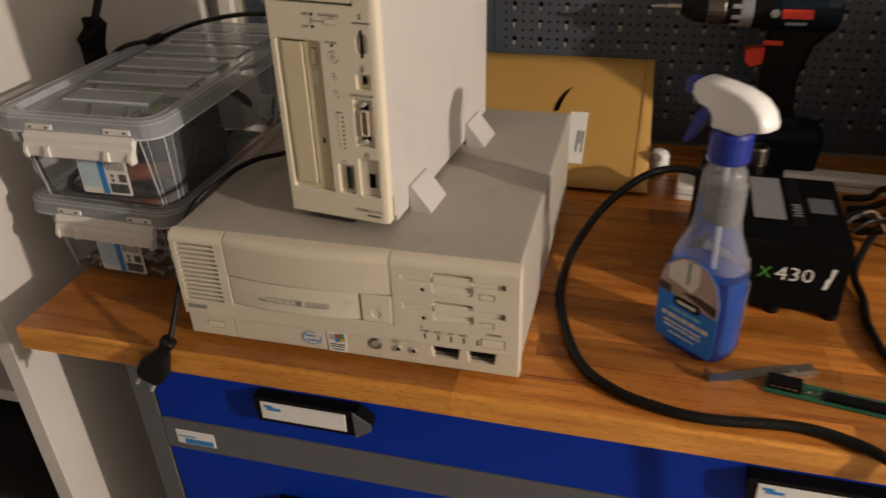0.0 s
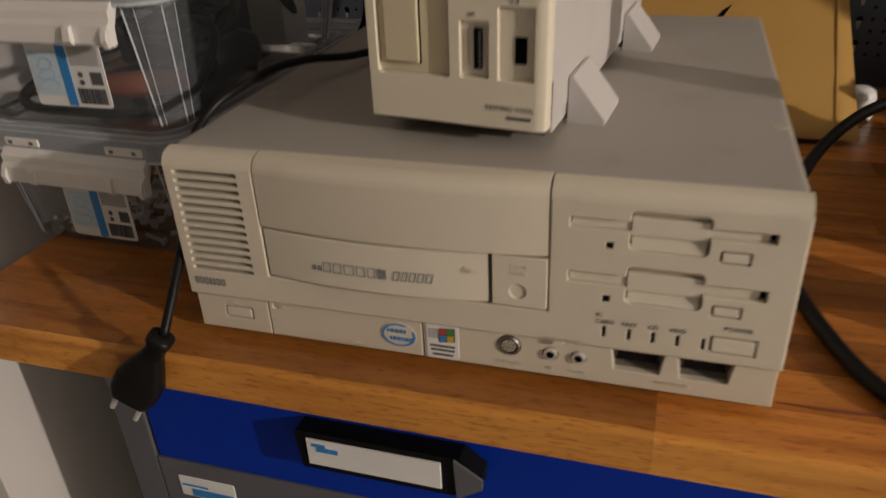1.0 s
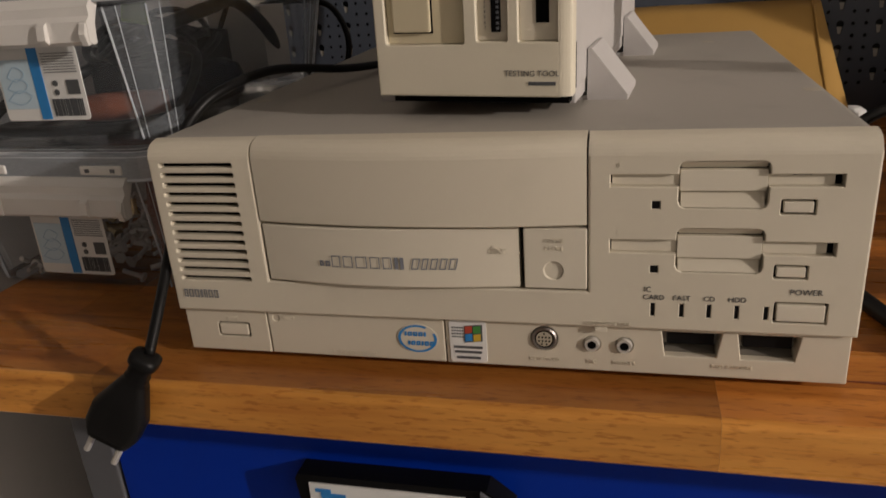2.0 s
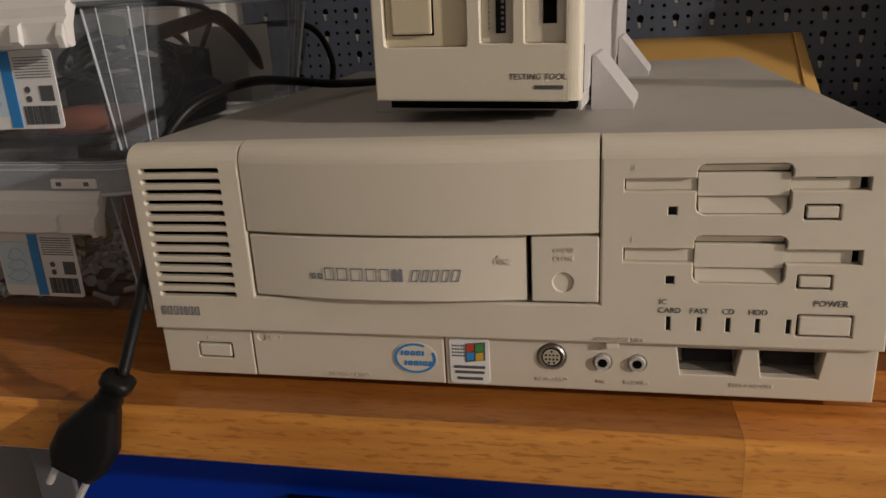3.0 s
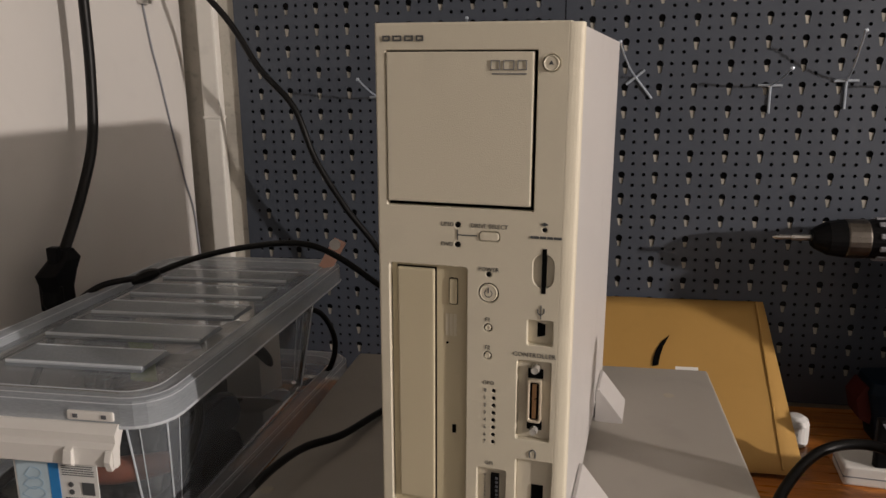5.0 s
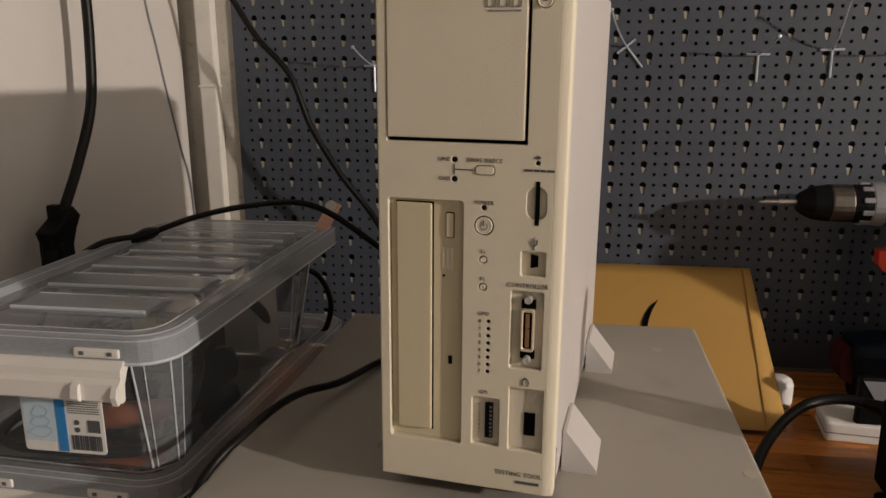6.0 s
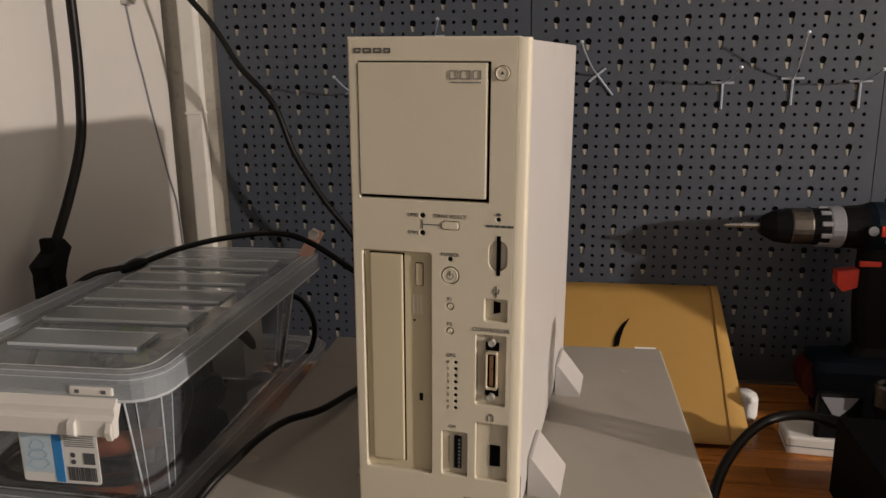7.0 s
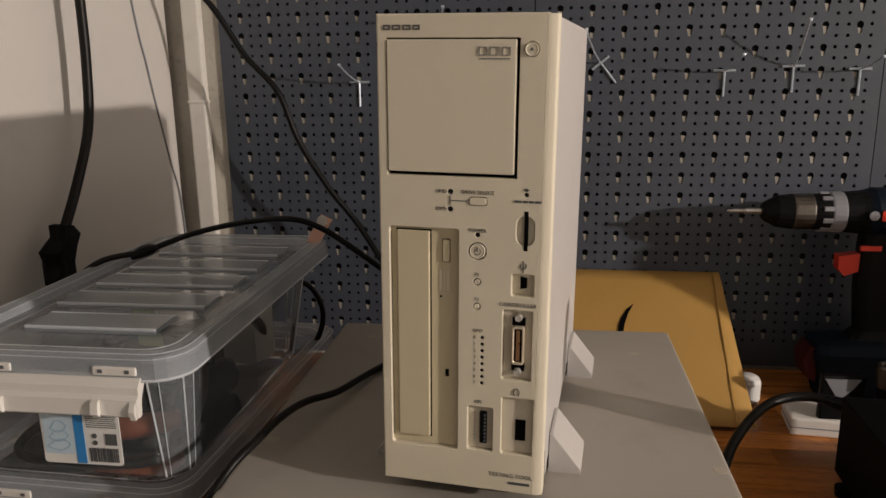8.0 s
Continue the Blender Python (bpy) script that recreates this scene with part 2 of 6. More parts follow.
# ---- materials ----
M_SHELF = mat("white_laminate", (0.605, 0.583, 0.555), 0.42, var=0.05, scale=5, bump=0.05, dirt=0.05)
M_CONC = mat("raw_concrete", (0.47, 0.445, 0.39), 0.9, var=0.3, scale=16, bump=0.9, grain=140, dirt=0.5)
M_CEIL = mat("ceiling_paint", (0.38, 0.37, 0.355), 0.8, var=0.05, scale=3)
M_FLOOR = mat("concrete_floor", (0.25, 0.235, 0.22), 0.7, var=0.25, scale=3, dirt=0.3)
M_ROOM = mat("dim_wall_paint", (0.30, 0.29, 0.275), 0.8, var=0.08, scale=3)
M_PEG = mat("dark_blue_grey_powder_coat", (0.058, 0.068, 0.088), 0.42, var=0.14, scale=9, bump=0.25, grain=900, dirt=0.08)
M_DUCT = mat("white_pvc", (0.72, 0.70, 0.65), 0.4, var=0.06, scale=8, dirt=0.15)
M_BEIGE = mat("beige_abs", (0.585, 0.535, 0.43), 0.52, var=0.05, scale=7, bump=0.12, grain=1500, dirt=0.07)
M_BEIGE2 = mat("light_beige_abs", (0.62, 0.57, 0.465), 0.5, var=0.04, scale=7, bump=0.1, grain=1500)
M_COVER = mat("beige_painted_steel", (0.36, 0.335, 0.295), 0.55, var=0.07, scale=5, bump=0.22, grain=900, dirt=0.12)
M_CREAM = mat("cream_abs", (0.685, 0.632, 0.505), 0.5, var=0.04, scale=8, bump=0.3, grain=1400, dirt=0.04)
M_CREAM2 = mat("yellowed_cream_abs", (0.61, 0.54, 0.375), 0.45, var=0.05, scale=8, bump=0.2, grain=1400)
M_STEELW = mat("pale_painted_steel", (0.505, 0.485, 0.472), 0.45, var=0.04, scale=6, bump=0.35, grain=1100, dirt=0.08)
M_BLACK = mat("black_plastic", (0.0045, 0.0045, 0.005), 0.46, var=0.2, scale=30, spec=0.13)
M_NICKEL = mat("nickel_plate", (0.60, 0.58, 0.54), 0.35, 0.45, var=0.1, scale=60)
M_RUBBER = mat("black_cable_pvc", (0.006, 0.0058, 0.0058), 0.42, var=0.2, scale=40, bump=0.1, spec=0.22)
# near-black put into gaps and holes as their shade; also for dark print
M_HOLE = mat("dark_gap", (0.003, 0.003, 0.003), 0.9, var=0.1, spec=0.05)
M_LOGO = mat("soft_grey_print", (0.20, 0.20, 0.20), 0.6, var=0.1)
M_INKT = mat("fine_grey_print", (0.085, 0.085, 0.085), 0.6, var=0.1)
M_ZINC = mat("bright_zinc_plate", (0.50, 0.56, 0.64), 0.3, 0.5, var=0.15, scale=60)
M_INK = mat("grey_print", (0.075, 0.08, 0.085), 0.6, var=0.1)
M_STEEL = mat("bright_steel", (0.62, 0.60, 0.57), 0.28, 1.0, var=0.1, scale=60)
M_STEELD = mat("dull_steel", (0.30, 0.28, 0.26), 0.42, 1.0, var=0.25, scale=80, dirt=0.3)
M_BLUE = mat("blue_powder_coat", (0.0003, 0.027, 0.33), 0.42, spec=0.18, var=0.06, scale=8, bump=0.3, grain=800)
M_GREY = mat("grey_powder_coat", (0.105, 0.108, 0.118), 0.42, var=0.08, scale=8, bump=0.3, grain=800, dirt=0.08)
M_GREYL = mat("light_grey_powder_coat", (0.21, 0.215, 0.235), 0.42, var=0.08, scale=8, bump=0.3, grain=800)
M_CLIP = mat("white_polypropylene", (0.72, 0.70, 0.665), 0.4, var=0.04, scale=20)
M_PAPER = mat("white_label_paper", (0.72, 0.72, 0.70), 0.6, var=0.05, scale=40)
M_LBLUE = mat("label_blue", (0.03, 0.22, 0.55), 0.5, var=0.05)
M_PALEBLUE = mat("label_pale_blue", (0.34, 0.52, 0.68), 0.5, var=0.1, scale=60)
M_KRAFT = mat("manila_card", (0.42, 0.245, 0.062), 0.65, var=0.08, scale=9, bump=0.3, grain=350, dirt=0.06)
M_CLEAR = clear_plastic("clear_polypropylene", (0.975, 0.98, 0.99), 0.105, (0.84, 0.92, 1.0))
M_LIDC = clear_plastic("clear_lid_polypropylene", (0.97, 0.976, 0.985), 0.28, (0.84, 0.92, 1.0), 1.5)
M_CLEAR2 = clear_plastic("clear_pet", (0.97, 0.98, 0.99), 0.24, ior=1.45)
M_PETTHIN = clear_plastic("thin_clear_pet", (0.98, 0.985, 0.99), 0.03, ior=1.35)


def wood_mat(name="oiled_beech", tone=(0.475, 0.183, 0.034), each=0.32):
    """Oiled beech: every stave its own tone, grain along x."""
    m = mat(name, tone, 0.29, var=0.32, scale=5, bump=0.12, grain=260, stretch=(0.9, 14, 14), dirt=0.10, each=each)
    n, l, p = nodes_of(m)
    tc, mp, nz, mr, mx = n.new("ShaderNodeTexCoord"), n.new("ShaderNodeMapping"), n.new("ShaderNodeTexNoise"), n.new("ShaderNodeMapRange"), n.new("ShaderNodeMix")
    mp.inputs["Scale"].default_value = (6, 75, 75)
    nz.inputs["Scale"].default_value, nz.inputs["Detail"].default_value = 1.0, 8
    info, off = n.new("ShaderNodeObjectInfo"), n.new("ShaderNodeVectorMath")
    off.operation = "SCALE"
    off.inputs[0].default_value = (3, 7, 5)
    l.new(info.outputs["Random"], off.inputs["Scale"])
    l.new(off.outputs[0], mp.inputs["Location"])
    l.new(tc.outputs["Object"], mp.inputs["Vector"])
    l.new(mp.outputs[0], nz.inputs["Vector"])
    mr.inputs[1].default_value, mr.inputs[2].default_value, mr.inputs[3].default_value, mr.inputs[4].default_value = 0.40, 0.66, 0.0, 0.74
    l.new(nz.outputs[0], mr.inputs[0])
    mx.data_type, mx.blend_type = "RGBA", "MULTIPLY"
    mx.inputs[7].default_value = (0.56, 0.42, 0.32, 1)
    src = p.inputs["Base Color"].links[0].from_socket
    l.new(mr.outputs[0], mx.inputs[0])
    l.new(src, mx.inputs[6])
    l.new(mx.outputs[2], p.inputs["Base Color"])
    fm, fn, fr, fx = n.new("ShaderNodeMapping"), n.new("ShaderNodeTexNoise"), n.new("ShaderNodeMapRange"), n.new("ShaderNodeMix")
    fm.inputs["Scale"].default_value = (85, 430, 430)
    fn.inputs["Scale"].default_value, fn.inputs["Detail"].default_value = 1.0, 2
    l.new(tc.outputs["Object"], fm.inputs["Vector"])
    l.new(off.outputs[0], fm.inputs["Location"])
    l.new(fm.outputs[0], fn.inputs["Vector"])
    fr.inputs[1].default_value, fr.inputs[2].default_value, fr.inputs[3].default_value, fr.inputs[4].default_value = 0.55, 0.68, 0.0, 0.62
    l.new(fn.outputs[0], fr.inputs[0])
    fx.data_type, fx.blend_type = "RGBA", "MULTIPLY"
    fx.inputs[7].default_value = (0.55, 0.40, 0.28, 1)
    l.new(fr.outputs[0], fx.inputs[0])
    l.new(mx.outputs[2], fx.inputs[6])
    l.new(fx.outputs[2], p.inputs["Base Color"])
    return m


M_WOOD = wood_mat()
# brighter copy of the same beech, light on the front edge put into colour
M_LIP = wood_mat("lit_front_beech", (0.66, 0.298, 0.058), 0.12)

# ---- room ----
XL, XR, YF, YB, H = -1.7, 6.2, -3.6, 0.7025, 2.45
S = dict(kind="structure")
solid("floor", bx(XL, XR, YF, YB, -0.1, 0), M_FLOOR, "worn grey concrete workshop floor", "floor", **S)
solid("ceiling", bx(XL, XR, YF, YB, H, H + 0.1), M_CEIL, "plain pale painted ceiling", "ceiling", **S)
solid("wall_back", bx(XL, XR, YB, YB + 0.2, 0, H), M_CONC, "rough unpainted grey concrete wall", "wall", **S)
solid("wall_front", bx(XL, XR, YF - 0.2, YF, 0, H), M_ROOM, "plain painted wall behind the camera", "wall", **S)
solid("wall_left", bx(XL - 0.2, XL, YF, YB, 0, H), M_ROOM, "plain painted side wall", "wall", **S)
solid("wall_right", bx(XR, XR + 0.2, YF, YB, 0, H), M_ROOM, "plain painted far side wall", "wall", **S)

# ---- white shelving unit beside the bench ----
def shelf_unit():
    t = thing("shelving_unit", -0.75, 0.33, 0, label="tall white laminate shelving unit with dark boxes on it", category="shelving unit")
    part("side_panel", bx(-0.358, -0.330, 0.036, 0.692, 0, 2.1, 0.001), M_SHELF, t)
    part("side_panel", bx(-1.20, -1.18, 0.050, 0.662, 0, 2.1, 0.001), M_SHELF, t)
    part("back_panel", bx(-1.18, -0.358, 0.650, 0.660, 0.05, 2.1), M_SHELF, t)
    for z in (0.30, 0.655, 1.02, 1.40, 1.78, 2.07):
        part("shelf", bx(-1.179, -0.3585, 0.056, 0.649, z, z + 0.022, 0.001), M_SHELF, t)
    return t


shelf_unit()


def storage_bag(x0, x1, y0, y1, z0, h, label):
    bm = loft(BM(), [(z0, x0, x1, y0, y1, 0.03), (z0 + 0.3 * h, x0 - 0.006, x1 + 0.006, y0 - 0.006, y1, 0.04), (z0 + 0.85 * h, x0, x1, y0, y1, 0.04), (z0 + h, x0 + 0.03, x1 - 0.03, y0 + 0.03, y1 - 0.03, 0.04)])
    for v in bm.verts:
        v.co += 0.006 * noise.noise_vector(v.co * 18)
    t = solid("storage_bag", bm, M_BLACK, label, "bag", smooth=True)
    part("strap", tube(BM(), [(x0 + 0.05, y0 - 0.008, z0 + 0.02), (x0 + 0.2, y0 - 0.02, z0 + 0.05), (x1 - 0.1, y0 - 0.016, z0 + 0.03)], 0.006), M_RUBBER, t)


storage_bag(-0.95, -0.40, 0.09, 0.50, 0.322, 0.25, "soft black bag lying on a white shelf")

# ---- vertical cable trunking on the concrete ----
duct = thing("cable_trunking", -0.288, 0.69, 0.6, label="white plastic cable trunking with a joint sleeve on bare concrete", category="trunking")
part("channel", bx(-0.3015, -0.2745, 0.6845, 0.7022, 0.6, 2.2, 0.003), M_DUCT, duct)
part("joint_sleeve", bx(-0.3025, -0.2735, 0.683, 0.7020, 1.290, 1.294, 0.0008), M_DUCT, duct)


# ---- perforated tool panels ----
# pale patches that stand in for the lit wall seen through the keyholes
M_LITWALL = mat("lit_wall_patch", (0.32, 0.30, 0.255), 0.55, var=0.85, scale=24)
# dark sheet added behind the panels, standing in for shade in the holes
M_HOLESHADE = mat("hole_shade_black", (0.014, 0.015, 0.017), 0.8, spec=0.2)
solid("backing_board", bx(-0.248, 1.180, 0.7018, 0.7024, 0.89, 1.55), M_HOLESHADE, "dark sheet added behind the tool panels as shade in their holes", "board")
PX, PZ = 0.0450, 0.0297
COLS, ROWS_ = 10, 20


def pegboard(x_left, n, label):
    """A folded steel panel with key-shaped holes and, between them, two columns of small round ones."""
    z0, zk0, y = 0.888, 1.3885 - 15 * PZ, 0.697
    w, top = 0.4755, zk0 + 19 * PZ + 0.04
    t = thing("pegboard_panel", x_left + w / 2, y, z0, label=label, category="tool panel", group="tool panels on the back wall")
    verts, faces = [], []

    sub, half = PX / 3, PZ / 2
    small = [(sub / 2 + 0.0025 * math.cos(a), half / 2 + 0.0025 * math.sin(a)) for a in (math.pi * (0.25 * k + 0.125) for k in range(8))]
    key = [(sub / 2 + 0.0046 * math.cos(a), PZ * 0.74 + 0.0046 * math.sin(a)) for a in (radians(-40 + 26 * k) for k in range(11))]
    key += [(sub / 2 - 0.0020, PZ * 0.36), (sub / 2 - 0.0012, PZ * 0.32), (sub / 2 + 0.0012, PZ * 0.32), (sub / 2 + 0.0020, PZ * 0.36)]
    sm = (tri_plate([(0, 0), (sub, 0), (sub, half), (0, half)], [small]), small)
    ky = (tri_plate([(0, 0), (sub, 0), (sub, PZ), (0, PZ)], [key]), key)

    def stamp(tp, ox, oz):
        (v, tris), loop = tp
        s = len(verts)
        verts.extend((ox + p[0], y, oz + p[1]) for p in v)
        faces.extend(tuple(s + i for i in f) for f in tris)
        s, k = len(verts), len(loop)
        verts.extend((ox + p[0], y, oz + p[1]) for p in loop)
        verts.extend((ox + p[0], y + 0.0015, oz + p[1]) for p in loop)
        faces.extend((s + i, s + (i + 1) % k, s + k + (i + 1) % k, s + k + i) for i in range(k))

    def quad(a, b, c, d):
        s = len(verts)
        verts.extend(((a, y, c), (b, y, c), (b, y, d), (a, y, d)))
        faces.append((s, s + 1, s + 2, s + 3))

    gx0 = x_left + 0.035 - sub / 2 - sub
    gz0 = zk0 - PZ * 0.74
    gx1, gz1 = gx0 + sub * (3 * COLS), gz0 + PZ * ROWS_
    for i in range(COLS):
        for j in range(ROWS_):
            cx, cz = gx0 + i * PX, gz0 + j * PZ
            stamp(ky, cx + sub, cz)
            for s in (0, 2):
                for h in (0, 1):
                    stamp(sm, cx + s * sub, cz + h * half)
    x1 = x_left + w
    quad(x_left, gx0, z0, top)
    quad(gx1, x1, z0, top)
    quad(gx0, gx1, z0, gz0)
    quad(gx0, gx1, gz1, top)
    for a in (x_left, x1):
        s = len(verts)
        verts.extend(((a, y, z0), (a, y + 0.0045, z0), (a, y + 0.0045, top), (a, y, top)))
        faces.append((s, s + 1, s + 2, s + 3))
    s = len(verts)
    verts.extend(((x_left, y, top), (x1, y, top), (x1, y + 0.0045, top), (x_left, y + 0.0045, top)))
    faces.append((s, s + 1, s + 2, s + 3))
    # one pale patch of painted light in the lower half of each keyhole
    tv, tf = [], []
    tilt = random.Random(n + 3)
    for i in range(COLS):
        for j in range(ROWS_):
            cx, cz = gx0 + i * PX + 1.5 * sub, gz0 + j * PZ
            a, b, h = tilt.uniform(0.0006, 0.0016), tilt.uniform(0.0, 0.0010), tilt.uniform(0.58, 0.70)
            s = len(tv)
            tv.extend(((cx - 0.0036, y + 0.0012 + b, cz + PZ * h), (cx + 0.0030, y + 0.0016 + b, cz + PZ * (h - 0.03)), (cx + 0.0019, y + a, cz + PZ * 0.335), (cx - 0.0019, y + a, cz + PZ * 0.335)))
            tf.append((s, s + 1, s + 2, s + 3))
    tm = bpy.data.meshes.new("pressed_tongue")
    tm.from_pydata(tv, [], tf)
    tm.materials.append(M_LITWALL)
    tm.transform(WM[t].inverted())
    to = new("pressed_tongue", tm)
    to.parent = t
    tagged(to, "pale patches standing in for lit wall behind the keyholes", kind="stuff")
    me = bpy.data.meshes.new("perforated_sheet")
    me.from_pydata(verts, [], faces)
    me.materials.append(M_PEG)
    me.transform(WM[t].inverted())
    ob = new("perforated_sheet", me)
    ob.parent = t
    return t


for k, x in enumerate((-0.2485, 0.2285, 0.7052)):
    pegboard(x, k, "dark blue-grey steel panel with keyhole slots and round holes")

# ---- bench and drawer cabinet ----
def drawer(t, z0, z1, handles):
    d = part("drawer_front", bx(-0.118, 0.905, 0.045, 0.063, z0, z1, 0.0015), M_BLUE, t, "blue powder-coated drawer front")
    for hx in handles:
        b = BM()
        prism(b, [(hx - 0.072, z1 - 0.062), (hx - 0.068, z1 - 0.098), (hx + 0.064, z1 - 0.098), (hx + 0.088, z1 - 0.084), (hx + 0.088, z1 - 0.073), (hx + 0.070, z1 - 0.058), (hx - 0.070, z1 - 0.058)], 0.0265, 0.0445)
        h = part("label_handle", b, M_BLACK, d, "black plastic handle with a label window")
        part("label_card", plate(BM(), (hx - 0.061, hx + 0.055, z1 - 0.0915, z1 - 0.0640), y=0.0245, t=0.0018), M_PAPER, d, "white paper drawer label")
        bb = BM()
        box(bb, hx - 0.056, hx - 0.044, 0.0238, 0.0244, z1 - 0.0705, z1 - 0.0675)
        box(bb, hx - 0.052, hx - 0.033, 0.0238, 0.0244, z1 - 0.0755, z1 - 0.0710)
        part("label_print", bb, M_LBLUE, d)
        part("end_cap", prism(BM(), [(hx + 0.068, z1 - 0.098), (hx + 0.089, z1 - 0.083), (hx + 0.089, z1 - 0.074), (hx + 0.066, z1 - 0.058)], 0.0235, 0.0264), M_GREY, d, "translucent grey end cap")


def cabinet():
    t = thing("drawer_cabinet", 0.39, 0.35, 0, label="steel workshop cabinet with blue drawers and grey rails", category="drawer cabinet")
    part("side_panel", bx(-0.154, -0.121, 0.044, 0.66, 0.0, 0.851, 0.002), M_GREY, t, "grey steel side")
    part("side_panel", bx(0.908, 0.933, 0.030, 0.66, 0.0, 0.851, 0.002), M_GREY, t, "grey steel side")
    part("back_panel", bx(-0.120, 0.907, 0.645, 0.66, 0.05, 0.85), M_GREY, t)
    part("inside_floor", bx(-0.120, 0.907, 0.07, 0.645, 0.05, 0.07), M_GREY, t)
    part("top_rail", bx(-0.120, 0.907, 0.050, 0.070, 0.838, 0.851), M_GREY, t)
    part("rail", bx(-0.120, 0.907, 0.0435, 0.066, 0.636, 0.692, 0.0015), M_GREY, t, "dark grey steel rail")
    part("rail", bx(-0.120, 0.907, 0.0435, 0.066, 0.05, 0.10, 0.0015), M_GREY, t, "dark grey steel rail")
    s = part("sticker", plate(BM(), (-0.101, -0.040, 0.648, 0.674), y=0.0428, t=0.0006, r=0.002), M_PAPER, t, "small blue and white maker's sticker")
    b = BM()
    box(b, -0.088, -0.043, 0.0422, 0.0427, 0.650, 0.659)
    box(b, -0.098, -0.070, 0.0422, 0.0427, 0.662, 0.664)
    part("sticker_print", b, M_LBLUE, s)
    drawer(t, 0.693, 0.836, (0.118, 0.72))
    drawer(t, 0.370, 0.635, (0.118, 0.72))
    drawer(t, 0.102, 0.369, (0.118, 0.72))
    return t


cabinet()


def worktop():
    t = thing("worktop", 0.6, 0.33, 0.852, label="thick oiled beech butcher-block worktop with rounded edges", category="worktop")
    random.seed(5)
    x0, x1, y0, y1, z0, z1 = -0.228, 1.55, -0.030, 0.690, 0.852, ZB
    rows = 17
    w = (y1 - y0) / rows
    for i in range(rows):
        a = y0 + i * w
        x = x0
        first = True
        while x < x1 - 1e-6:
            L = random.uniform(0.16, 0.46) * (0.5 if first else 1)
            e = x + L
            if e > x1 - 0.15:
                e = x1
            b = BM()
            c, r = (0.0002 if i else 0.00006), 0.005
            if i == 0:
                # front edge in a paler tone for the light it catches, rounded at the top
                n = BM()
                loop = [(a + c, z0 + 0.002), (a + 0.002, z0), (a + r, z0), (a + r, z1)]
                loop += [(a + r - r * math.sin(radians(q)), z1 - r + r * math.cos(radians(q))) for q in (22, 45, 68, 90)]
                prism(n, loop, x + (0 if first else c), e - c, "x")
                part("front_lipping", n, M_LIP, t, "beech front edge in a paler tone for the light on it")
                box(b, x + (0 if first else c), e - c, a + r + c, a + w - c, z0, z1)
            else:
                box(b, x + (0 if first else c), e - c, a + c, a + w - c, z0, z1)
            part("stave", b, M_WOOD, t)
            x, first = e, False
    return t


worktop()

# ---- desktop computer ----
def bulge(bm, x0, x1, prof, b, n=18):
    """A panel whose front bows forward by b at its middle. prof: closed outline of (y, z); the bow fades towards the back."""
    rings = []
    for i in range(n + 1):
        s = 2 * i / n - 1
        rings.append([bm.verts.new((x0 + (x1 - x0) * i / n, y - (b * (1 - s * s) if y < 0.012 else 0), z)) for y, z in prof])
    for p, q in zip(rings, rings[1:]):
        bridge(bm, p, q)
    bm.faces.new(rings[0])
    bm.faces.new(rings[-1])
    return bm


def floppy_loop(zs0, zs1, zc0, zc1):
    a, b = 0.3028, 0.3458
    return [(0.269, zs0), (a, zs0), (a, zc0 + 0.0036), (a + 0.0010, zc0 + 0.0012), (a + 0.0034, zc0), (b - 0.0034, zc0), (b - 0.0010, zc0 + 0.0012), (b, zc0 + 0.0036), (b, zs0), (0.3795, zs0), (0.3795, zs1), (b, zs1), (b, zc1 - 0.0030), (b - 0.0010, zc1 - 0.0010), (b - 0.0034, zc1), (a + 0.0034, zc1), (a + 0.0010, zc1 - 0.0010), (a, zc1 - 0.0030), (a, zs1), (0.269, zs1)]


def port_loop(x):
    return [(x + 0.0022, 0.9037), (x + 0.0295, 0.9037), (x + 0.0319, 0.9188), (x, 0.9188)]


